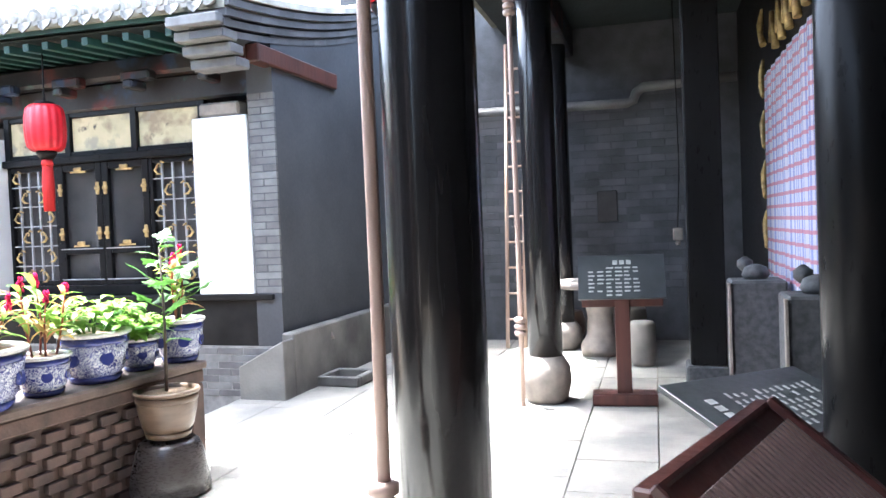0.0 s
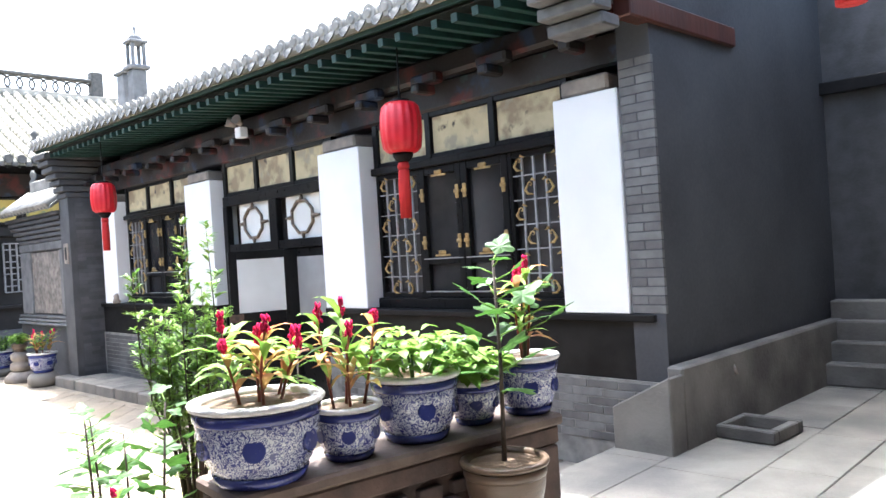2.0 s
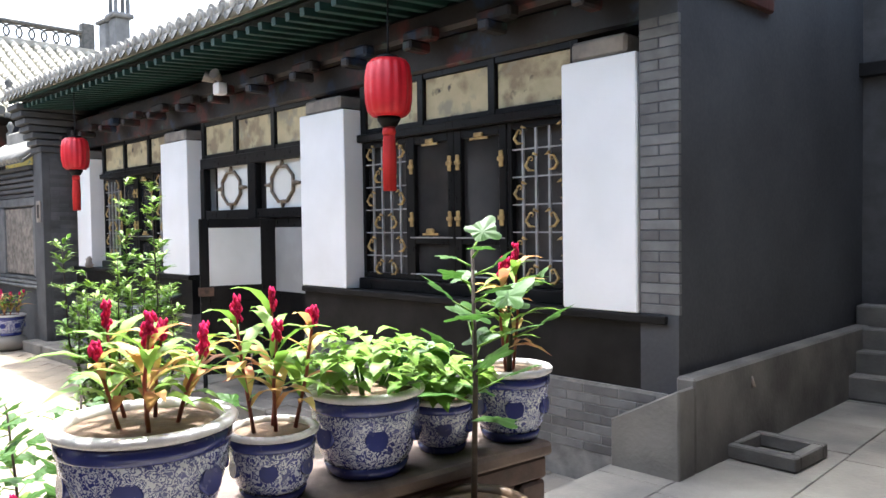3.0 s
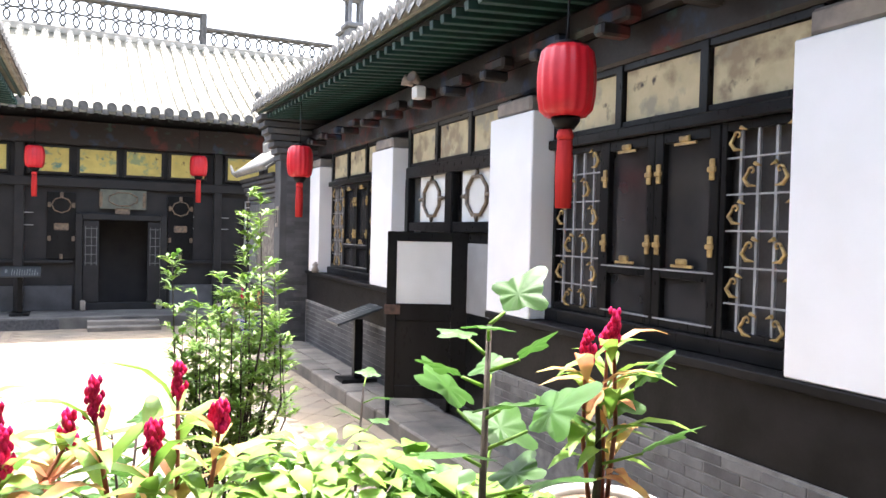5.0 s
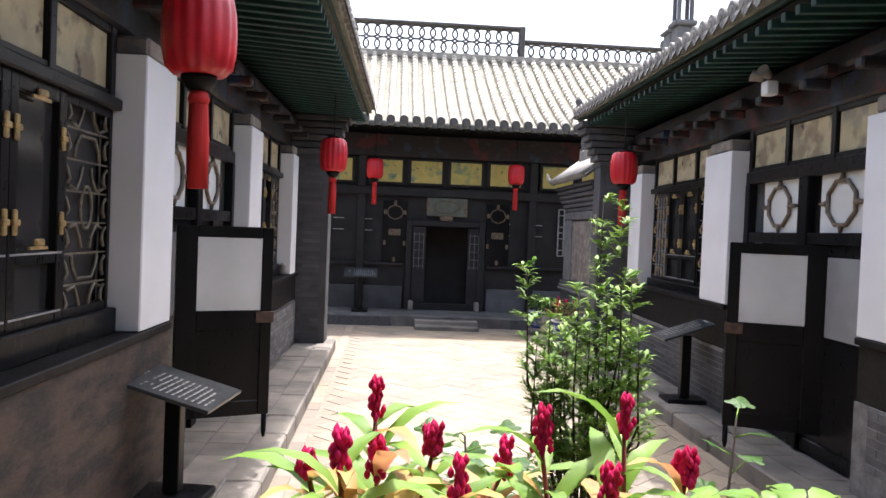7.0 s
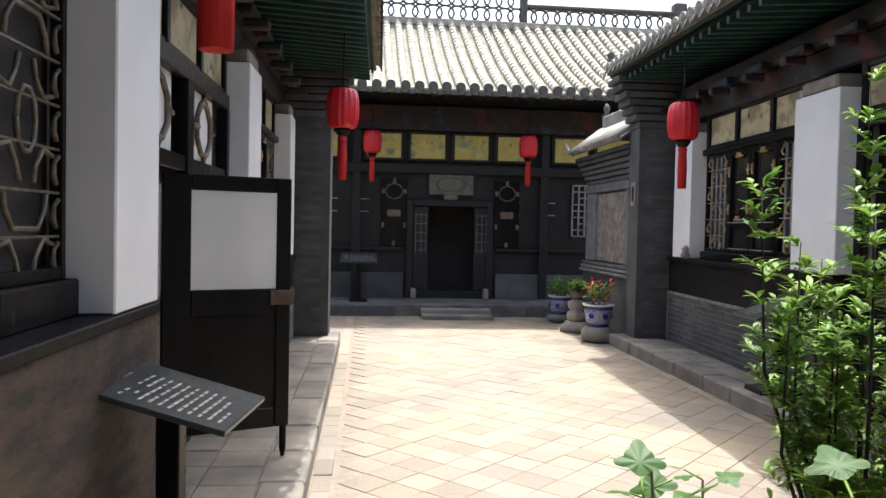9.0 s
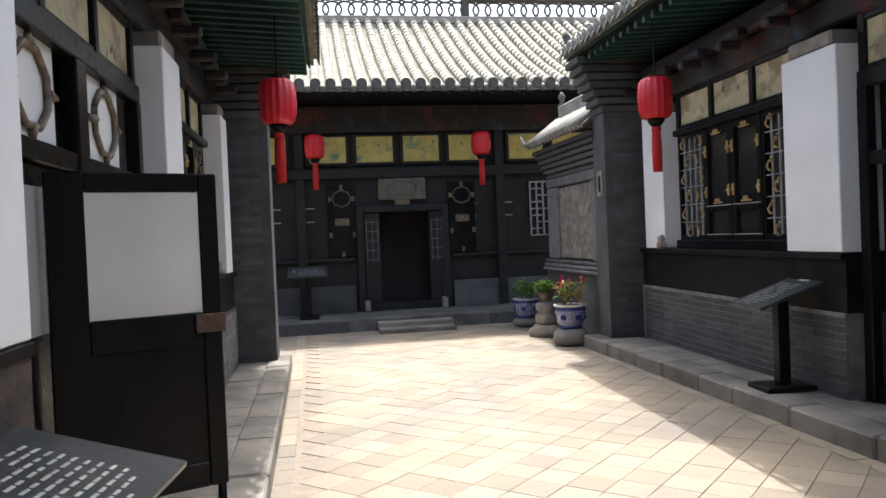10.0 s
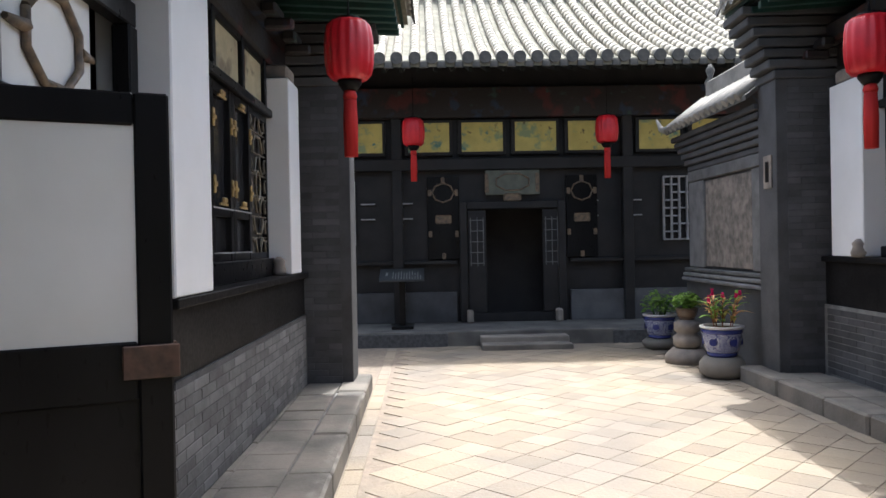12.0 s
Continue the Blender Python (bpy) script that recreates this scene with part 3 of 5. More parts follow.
M_NORTH = pose(0, 5.80, 0, 0, 0, 178.06)
M_SOUTH = pose(0, 1.11, 0, 0, 0, -1.0)
wall_n, roof_n = wing("north", M_NORTH, 1, [(3.02, 3.57), (5.9, 6.58), (8.9, 9.6), (12.0, 12.55)], 0.75, 3.17, 0.02, 2.83, 13.15)
wall_s, roof_s = wing("south", M_SOUTH, -1, [(3.2, 3.7), (6.10, 6.69), (9.2, 9.8), (12.05, 12.5)], 1.0, 3.27, 0.005, 2.4, 13.2)

# near gable of the north wing: plastered wall, brick return, sweeping cornice
gable = thing("wall_gable", "dark plastered gable wall with sweeping brick cornice", "wall", M_NORTH, kind=STRUCT)
bm = B()
vs = [-0.02 - 0.3 * k for k in range(22)]
top = [3.17 + curved(v) + 0.0 for v in vs]
front = [bm.verts.new((2.76, v, -0.5)) for v in vs], [bm.verts.new((2.76, v, z)) for v, z in zip(vs, top)]
back = [bm.verts.new((3.01, v, -0.5)) for v in vs], [bm.verts.new((3.01, v, z)) for v, z in zip(vs, top)]
for i in range(len(vs) - 1):
    bm.faces.new((front[0][i], front[0][i + 1], front[1][i + 1], front[1][i]))
    bm.faces.new((back[0][i + 1], back[0][i], back[1][i], back[1][i + 1]))
    bm.faces.new((front[1][i], front[1][i + 1], back[1][i + 1], back[1][i]))
for i in (0, -1):
    bm.faces.new((front[0][i], front[1][i], back[1][i], back[0][i]))
part("plaster", bm, PLASTER, gable)
for k in range(5):
    c = B()
    pts = []
    for j in range(24):
        v = 0.72 - 0.26 * j
        pts.append((2.75 - 0.025 * k, v, 3.17 + curved(v) - 0.27 + 0.075 * k))
    for p, q in zip(pts, pts[1:]):
        a = Vector(p)
        b_ = Vector(q)
        vsx = [c.verts.new((x, w.y, w.z + dz)) for w in (a, b_) for x in (a.x, 3.04) for dz in (0, 0.055)]
        for f in ((0, 1, 3, 2), (4, 6, 7, 5), (0, 4, 5, 1), (2, 3, 7, 6), (0, 2, 6, 4), (1, 5, 7, 3)):
            c.faces.new([vsx[i] for i in f])
    part("cornice_band", c, BRICK_DARK if k < 4 else TILE, gable)
for k in range(4):
    part("corbel", box(2.77 - 0.012 * k, 3.2, 0.3 + 0.1 * k, 0.5 + 0.1 * k, 2.72 + 0.09 * k, 2.8 + 0.09 * k, 0.01), BRICK, gable)
part("red_beam", box(2.72, 2.85, -1.25, 0.25, 2.80, 2.95, 0.01, Matrix.Translation((0, 0, 0))), REDWOOD, gable, "red painted beam end")
bm = box(2.64, 3.08, 0.02, 0.2, -0.1, 0.48, 0.01)
for v in bm.verts:
    if v.co.z > 0.3 and v.co.x > 2.9:
        v.co.z -= 0.22
part("buttress_front", bm, CEMENT, gable, "worn cement buttress")
part("buttress_side", box(2.64, 2.76, -6.0, 0.02, -0.1, 0.52, 0.015), CEMENT, gable, "worn cement plinth")

# passage at the end of the terrace
passage = thing("wall_passage", "dark brick end wall of the porch passage", "wall", kind=STRUCT)
part("core", box(-3.4, 4.0, 9.05, 9.3, -0.5, 4.6), MORTAR_DARK, passage)
# no recess is cut: a dark slab on the face stands for its shade
part("niche", box(-0.28, -0.05, 9.02, 9.046, 1.36, 1.72, 0.01), INSIDE, passage, "small niche, its shade a dark slab on the wall")
part("lintel", box(-3.2, -1.9, 8.95, 9.04, 2.6, 2.72, 0.01), BLACK_DULL, passage)
part("post", box(-2.98, -2.88, 8.95, 9.04, 0, 2.6, 0.01), BLACK_DULL, passage)
stair = thing("stone_stair", "dim stone stair rising beyond the gable", "stair", kind=STRUCT)
for k in range(4):
    part("step", box(-2.64, -1.85, 8.35 + 0.16 * k, 9.04, TERRACE, 0.17 * (k + 1), 0.012), CEMENT, stair)
pipe = B()
tube(pipe, [(-1.9, 8.9, 2.72), (0.1, 8.9, 2.69), (0.17, 8.9, 2.72), (0.2, 8.88, 2.8), (0.28, 8.86, 2.85), (1.25, 8.7, 2.86)], 0.055, 10)
solo("duct_pipe", pipe, CEMENT, "grey lagged pipe bent along the passage wall", "pipe")

# ---- hall of the porch (east) ----
hall = thing("wall_east", "black timber front of the porch hall", "wall", kind=STRUCT)
part("front", box(1.3, 1.5, -4, 4.5, -0.3, 3.9), BLACK_DULL, hall)
part("front", box(1.3, 1.5, 6.45, 9.05, -0.3, 3.9), BLACK_DULL, hall)
part("lintel", box(1.3, 1.5, 4.5, 6.45, 2.45, 3.9), BLACK_DULL, hall)
part("inside", box(1.9, 2.0, 4.2, 6.8, -0.3, 2.6), INSIDE, hall)
part("dado", box(1.02, 1.3, 7.3, 9.04, TERRACE, 0.62, 0.01), BLACK_DULL, hall)
part("end", box(-3, 4.0, -4.2, -4.0, -0.5, 4.2), BLACK_DULL, hall)
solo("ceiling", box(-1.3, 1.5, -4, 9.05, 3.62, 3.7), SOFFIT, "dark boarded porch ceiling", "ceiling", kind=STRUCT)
rp = thing("roof_east", "tiled roof over the porch", "roof", kind=STRUCT)
bm = B()
bx(bm, -1.45, 4.2, -4, 9.3, 3.74, 3.86)
part("deck", bm, TILE_UNDER, rp)
part("eave_beam", box(-0.75, -0.5, -4, 9.05, 3.3, 3.6, 0.02), FRIEZE, rp)


# ---- far hall (west) ----
west = thing("wall_west", "black timber front of the far hall on a stone platform", "wall", kind=STRUCT)
FX = -17.6
part("front", box(FX - 0.3, FX - 0.06, -1.5, 3.1, HALL_Z, 4.2), BLACK_HAZED, west)
part("front", box(FX - 0.3, FX - 0.06, 4.58, 10.5, HALL_Z, 4.2), BLACK_HAZED, west)
part("front", box(FX - 0.3, FX - 0.06, 3.1, 4.58, 1.62, 4.2), BLACK_HAZED, west)
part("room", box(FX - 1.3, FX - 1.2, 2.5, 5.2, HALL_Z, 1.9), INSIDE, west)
# unseen sides and top, added to keep sunlight out of the doorway
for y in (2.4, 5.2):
    part("room_side_blocker", box(FX - 2.6, FX - 0.3, y, y + 0.1, HALL_Z, 1.9), INSIDE, west)
part("room_top_blocker", box(FX - 2.6, FX - 0.3, 2.4, 5.3, 1.91, 2.0), INSIDE, west)
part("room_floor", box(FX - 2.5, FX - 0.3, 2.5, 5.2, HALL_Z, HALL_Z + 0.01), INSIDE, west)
part("platform", box(FX - 3, -16.3, -1.5, 10.5, -0.6, HALL_Z, 0.01), CEMENT, west, "worn stone platform")
for y0, y1 in ((-1.5, 2.75), (5.1, 10.5)):
    part("platform_edge", box(-16.3, -16.26, y0, y1, COURT - 0.05, HALL_Z - 0.02, 0.006), DARKSTONE, west)
for k in range(2):
    part("step", box(-16.28, -15.72 - 0.28 * k, 3.2, 4.42, COURT - 0.02, COURT + 0.075 * (k + 1), 0.012), KERB, west, "worn stone step")
for a, b_ in ((-1.5, 2.95), (4.75, 10.5)):
    part("dado", box(FX - 0.06, FX + 0.03, a, b_, HALL_Z, 0.28, 0.008), BRICK_DARK, west, "grey brick dado")
    part("rail", box(FX - 0.06, FX + 0.05, a, b_, 0.72, 0.78, 0.008), BLACK_HAZED, west)
part("beam", box(FX - 0.1, FX + 0.12, -1.5, 10.5, 3.02, 3.5, 0.02), FRIEZE, west, "dark painted beam")
part("beam", box(FX - 0.06, FX + 0.1, -1.5, 10.5, 2.2, 2.38, 0.012), BLACK_HAZED, west)
for y in (0.6, 2.03, 5.68, 7.75):
    part("post", box(FX - 0.05, FX + 0.09, y - 0.08, y + 0.08, HALL_Z, 3.02, 0.012), BLACK_HAZED, west)
for y0 in (1.13, 2.185, 3.03, 3.875, 4.72, 5.85, 6.7):
    f = B()
    bx(f, FX - 0.06, FX + 0.04, y0 - 0.03, y0 + 0.73, 2.44, 3.0, 0.01)
    part("panel_frame", f, BLACK_HAZED, west)
    part("painted_panel", box(FX + 0.04, FX + 0.052, y0 + 0.03, y0 + 0.68, 2.49, 2.95), PICTURE_YELLOW, west, "yellow landscape painting on wood")

door_w = thing("door_west", "open black double door of the far hall", "door", kind=STRUCT)
f = box(FX - 0.05, FX + 0.08, 3.0, 3.12, HALL_Z, 1.7, 0.01)
bx(f, FX - 0.05, FX + 0.08, 4.56, 4.68, HALL_Z, 1.7, 0.01)
bx(f, FX - 0.05, FX + 0.078, 3.12, 4.56, 1.58, 1.7, 0.01)
bx(f, FX - 0.04, FX + 0.06, 3.12, 4.56, HALL_Z, HALL_Z + 0.14, 0.01)
part("frame", f, BLACK_HAZED, door_w)
for y0, y1 in ((3.13, 3.42), (4.32, 4.6)):
    part("leaf", box(FX - 0.02, FX + 0.03, y0, y1, HALL_Z + 0.15, 1.57, 0.008), BLACK_HAZED, door_w)
    g = B()
    for i in range(5):
        z = 0.72 + 0.17 * i
        bx(g, FX + 0.03, FX + 0.042, y0 + 0.03, y1 - 0.03, z, z + 0.014)
    for yy in (y0 + 0.04, (y0 + y1) / 2, y1 - 0.05):
        bx(g, FX + 0.03, FX + 0.04, yy, yy + 0.012, 0.68, 1.45)
    part("leaf_lattice", g, ROD_DIM, door_w)
for y in (3.14, 4.54):
    part("door_stone", box(FX + 0.06, FX + 0.24, y - 0.05, y + 0.05, HALL_Z, HALL_Z + 0.2, 0.02), STONE, door_w)

# ---- roof of the far hall ----
roof_w = thing("roof_west", "weathered grey barrel tile roof of the far hall", "roof", kind=STRUCT)
EX, EZ, RX, RZ = -15.95, 3.55, -20.0, 5.7


def hall_z(t):
    return EZ + (RZ - EZ) * (0.8 * t + 0.2 * t * t)


N = 22
xs = [EX + (RX - EX) * k / N for k in range(N + 1)]
zs = [hall_z(k / N) for k in range(N + 1)]
bm = B()
rows_ = [[bm.verts.new((x, y, z + dz)) for y in (-2.5, 10.5) for dz in (0, -0.09)] for x, z in zip(xs, zs)]
for a, b_ in zip(rows_, rows_[1:]):
    for f in ((0, 2), (2, 3), (3, 1), (1, 0)):
        bm.faces.new((a[f[0]], a[f[1]], b_[f[1]], b_[f[0]]))
bm.faces.new((rows_[0][0], rows_[0][1], rows_[0][3], rows_[0][2]))
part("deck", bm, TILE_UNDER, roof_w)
bm = B()
for i in range(N):
    tube(bm, [(xs[i], 0, zs[i] + 0.042), (xs[i + 1], 0, zs[i + 1] + 0.04)], [0.075, 0.072], 10)
row_mesh = mesh("tile_row", bm, TILE)
bm = B()
tube(bm, [(EX - 0.02, 0, EZ + 0.03), (EX + 0.05, 0, EZ + 0.025)], [0.08, 0.085], 12)
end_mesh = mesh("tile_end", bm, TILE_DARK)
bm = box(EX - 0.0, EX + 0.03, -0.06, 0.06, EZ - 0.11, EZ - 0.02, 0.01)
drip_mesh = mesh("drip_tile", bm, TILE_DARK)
bm = box(-17.4, EX - 0.12, -0.03, 0.03, EZ - 0.17, EZ - 0.1, 0.004)
for v in bm.verts:
    v.co.z += 0.28 * (EX - v.co.x)
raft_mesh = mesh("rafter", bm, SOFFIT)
y = -2.2
while y < 10.2:
    j = rnd.uniform(-0.01, 0.01)
    part("tile_row", row_mesh, TILE, roof_w, m=pose(0, y + j, 0))
    part("tile_end", end_mesh, TILE, roof_w, m=pose(0, y + j, 0))
    part("drip_tile", drip_mesh, TILE, roof_w, m=pose(0, y + 0.12, 0))
    part("rafter", raft_mesh, TILE, roof_w, m=pose(0, y + 0.05, 0))
    y += 0.24
bm = box(-20.2, -19.9, -2.5, 10.5, RZ - 0.05, RZ + 0.12, 0.02)
part("ridge_base", bm, TILE, roof_w)
ring = B()
pts = [(0, 0.2 * math.cos(a * math.tau / 14), 0.165 * math.sin(a * math.tau / 14)) for a in range(15)]
tube(ring, pts, 0.024, 5)
ring_mesh = mesh("ridge_ring", ring, TILE_DARK)
y = -2.3
k = 0
while y < 9.2:
    for r in range(2 if y < 5.6 else 1):
        part("ridge_ring", ring_mesh, TILE_DARK, roof_w, m=pose(-20.05, y, RZ + 0.285 + 0.325 * r))
    y += 0.27
part("ridge_cap", box(-20.15, -19.95, -2.5, 5.74, RZ + 0.78, RZ + 0.86, 0.02), TILE_DARK, roof_w)
part("ridge_cap", box(-20.15, -19.95, 5.74, 9.3, RZ + 0.47, RZ + 0.55, 0.02), TILE_DARK, roof_w)
part("ridge_end", box(-20.18, -19.92, 5.62, 5.76, RZ + 0.1, RZ + 0.86, 0.015), TILE_DARK, roof_w)
part("ridge_end", box(-20.18, -19.92, 9.2, 9.5, RZ + 0.1, RZ + 0.75, 0.03), TILE_DARK, roof_w)

# lattice panels and gilt details of the far hall
lat = thing("window_west", "grey geometric lattice window in the far hall", "window", kind=STRUCT)
for y0 in (6.27, 0.85):
    g = B()
    z0, w, h = 1.05, 0.5, 1.0
    for i in range(5):
        bx(g, FX - 0.05, FX + 0.012, y0 + w * i / 4 - 0.012, y0 + w * i / 4 + 0.012, z0, z0 + h)
    for i in range(9):
        a, b_ = (0, w) if i % 4 == 0 else ((0, w * 0.5) if i % 2 else (w * 0.25, w))
        bx(g, FX - 0.05, FX + 0.016, y0 + a, y0 + b_, z0 + h * i / 8 - 0.012, z0 + h * i / 8 + 0.012)
    part("lattice", g, ROD, lat)
for y0 in (2.5, 4.7):
    panel = thing("carved_panel", "dark carved door panel with dull gilt mounts", "panel", kind=STRUCT)
    part("board", box(FX - 0.055, FX + 0.02, y0, y0 + 0.5, 0.8, 2.1, 0.008), BLACK, panel)
    g = B()
    tube(g, [(FX + 0.03, y0 + 0.25 + 0.17 * math.cos(i * math.tau / 8), 1.85 + 0.15 * math.sin(i * math.tau / 8)) for i in range(9)], 0.014, 5)
    bx(g, FX + 0.02, FX + 0.035, y0 + 0.12, y0 + 0.38, 1.36, 1.5, 0.02)
    for yy, zz in ((0.04, 1.85), (0.46, 1.85), (0.04, 1.2), (0.46, 1.2), (0.25, 2.05), (0.25, 0.85)):
        bx(g, FX + 0.02, FX + 0.034, y0 + yy - 0.03, y0 + yy + 0.03, zz - 0.05, zz + 0.05, 0.012)
    part("mounts", g, GOLD_DARK, panel)
board = thing("name_board", "pale green name panel with gilt edge over a door", "panel", kind=STRUCT)
part("board", box(FX + 0.05, FX + 0.07, 3.42, 4.28, 1.8, 2.19, 0.01), mat("faded_green_board", (0.13, 0.14, 0.11), (0.09, 0.1, 0.08), 0.7, 8), board)
g = B()
tube(g, [(FX + 0.08, 3.85 + 0.28 * math.cos(i * math.tau / 8 + 0.39), 2.0 + 0.14 * math.sin(i * math.tau / 8 + 0.39)) for i in range(9)], 0.014, 5)
for yy in (3.44, 4.24):
    bx(g, FX + 0.07, FX + 0.085, yy - 0.03, yy + 0.03, 1.84, 2.14, 0.012)
bx(g, FX + 0.07, FX + 0.085, 3.7, 3.98, 1.7, 1.82, 0.02)
part("gilding", g, GOLD_DARK, board)
for y0 in (1.45, 2.05, 5.0, 5.7):
    part("hook_bar", box(FX - 0.055, FX + 0.0, y0, y0 + 0.22, 1.68, 1.70), ROD, west)
    part("hook_bar", box(FX - 0.055, FX + 0.0, y0, y0 + 0.22, 1.44, 1.46), ROD, west)

# ---- spirit wall beside the north wing ----
screen = thing("wall_screen", "grey brick screen wall with carved stone relief and tiled coping", "wall", pose(0, 0, 0), kind=STRUCT)
SY = 5.98
part("body", box(-15.5, -13.1, SY, SY + 0.4, COURT - 0.05, 1.95), BRICK_DARK, screen)
part("plinth", box(-15.6, -13.12, SY - 0.06, SY, COURT - 0.05, 0.5, 0.015), BRICK_DARK, screen)
for k in range(3):
    part("moulding", box(-15.62, -13.12, SY - 0.12 + 0.02 * k, SY - 0.001, 0.502 + 0.06 * k, 0.55 + 0.06 * k, 0.012), BRICK, screen)
part("relief", box(-14.95, -13.62, SY - 0.03, SY - 0.001, 0.7, 1.76, 0.01), RELIEF, screen, "weathered carved stone relief")
for a, b_ in ((-15.5, -14.98), (-13.58, -13.13)):
    part("jamb", box(a, b_, SY - 0.05, SY - 0.001, 0.68, 1.78, 0.012), BRICK, screen)
part("lintel", box(-15.5, -13.13, SY - 0.06, SY - 0.001, 1.785, 1.92, 0.012), BRICK, screen)
for k in range(6):
    part("corbel_course", box(-15.5 - 0.04 * k, -13.13, SY - 0.06 - 0.03 * k, SY + 0.3, 1.925 + 0.08 * k, 1.925 + 0.08 * k + 0.066, 0.012), BRICK_DARK, screen)
bm = box(-15.6, -13.1, SY - 0.3, SY + 0.3, 2.42, 2.47)
for v in bm.verts:
    v.co.z += 0.75 * (v.co.y - SY + 0.3)
part("coping", bm, TILE_DARK, screen)
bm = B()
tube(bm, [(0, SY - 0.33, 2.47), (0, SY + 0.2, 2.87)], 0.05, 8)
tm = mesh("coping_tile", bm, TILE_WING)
x = -15.55
while x < -13.1:
    part("coping_tile", tm, TILE, screen, m=pose(x, 0, 0))
    x += 0.165
part("coping_ridge", box(-15.3, -13.1, SY + 0.12, SY + 0.26, 2.82, 3.06, 0.02), TILE_WING, screen)
part("coping_finial", lathe(B(), [(0.06, 0), (0.07, 0.1), (0.03, 0.16), (0.06, 0.24), (0.015, 0.32)], 10, at=(-15.3, SY + 0.19, 2.97)), TILE_DARK, screen)
tip = B()
tube(tip, [(-15.55, SY - 0.3, 2.47), (-15.68, SY - 0.34, 2.52), (-15.78, SY - 0.37, 2.66)], [0.05, 0.04, 0.015], 8)
part("upturned_tip", tip, TILE_WING, screen)
plate_n = thing("number_plate", "small pale plate on the brick pier", "sign", M_NORTH)
part("board", box(12.82, 13.0, 0.422, 0.436, 1.52, 1.84, 0.003), STONE, plate_n)
part("mark", box(12.87, 12.95, 0.437, 0.44, 1.58, 1.78), BLACK_DULL, plate_n)

# chimney like a small tower on the north roof
ch = thing("chimney", "grey brick chimney shaped like a small tower", "chimney", pose(-11.8, 6.62, 0) @ Matrix.Diagonal((0.68, 0.68, 1, 1)))
part("shaft", box(-0.16, 0.16, -0.16, 0.16, 3.5, 4.45, 0.02), BRICK, ch)
part("ledge", box(-0.23, 0.23, -0.23, 0.23, 4.452, 4.52, 0.02), BRICK, ch)
for a in (-0.13, 0.13):
    for b_ in (-0.13, 0.13):
        part("post", box(a - 0.035, a + 0.035, b_ - 0.035, b_ + 0.035, 4.522, 4.86, 0.006), BRICK, ch)
part("cap", box(-0.21, 0.21, -0.21, 0.21, 4.862, 4.91, 0.015), BRICK, ch)
part("tip", lathe(B(), [(0.2, 4.912), (0.1, 5.0), (0.035, 5.06), (0.045, 5.1), (0.005, 5.17)], 8), BRICK, ch)
ch2 = thing("chimney", "short grey brick chimney stack", "chimney", pose(-12.4, 6.75, 0))
part("shaft", box(-0.14, 0.14, -0.14, 0.14, 3.5, 4.5, 0.02), BRICK, ch2)
part("ledge", box(-0.18, 0.18, -0.18, 0.18, 4.502, 4.56, 0.02), BRICK, ch2)


# ---- lanterns ----
def lantern(m, up, label):
    t = thing("red_lantern", label, "lantern", m, "red lanterns under the eaves")
    pr = [(0.075, -0.2), (0.12, -0.198), (0.152, -0.165), (0.166, -0.09), (0.17, 0.0), (0.166, 0.09), (0.152, 0.165), (0.12, 0.198), (0.075, 0.2)]
    part("shade", lathe(B(), pr, 96, 0.045, 16), RED, t)
    part("cap", lathe(B(), [(0.05, 0.2), (0.08, 0.202), (0.08, 0.222), (0.03, 0.235)], 20), BLACK_DULL, t)
    part("collar", lathe(B(), [(0.05, -0.27), (0.075, -0.235), (0.082, -0.222), (0.082, -0.202), (0.04, -0.2)], 20), BLACK_DULL, t)
    g = B()
    lathe(g, [(0.042, -0.33), (0.05, -0.31), (0.04, -0.272)], 16)
    lathe(g, [(0.046, -0.72), (0.05, -0.5), (0.043, -0.332)], 40, 0.14, 20)
    part("tassel", g, TASSEL, t)
    part("cord", tube(B(), [(0, 0, 0.23), (0, 0, 0.3), (0.004, 0, up)], [0.014, 0.006, 0.006], 6), BLACK_DULL, t)
    return t


for x, yy, z, top in ((-4.71, 5.46, 2.37, 3.07), (-10.83, 5.59, 2.37, 3.15), (-5.0, 1.80, 2.36, 3.15), (-10.77, 1.96, 2.365, 3.15)):
    lantern(pose(x, yy, z, rnd.uniform(-1, 1), 0, rnd.uniform(0, 90)), top - z, "red cloth lantern with long tassel hanging from the eave")
for yy in (2.31, 5.17):
    lantern(pose(-16.75, yy, 2.69, 0, 0, 20), 0.85, "red cloth lantern with tassel before the far hall")
lantern(pose(-1.0, 3.9, 2.79), 0.85, "red cloth lantern under the porch eave")


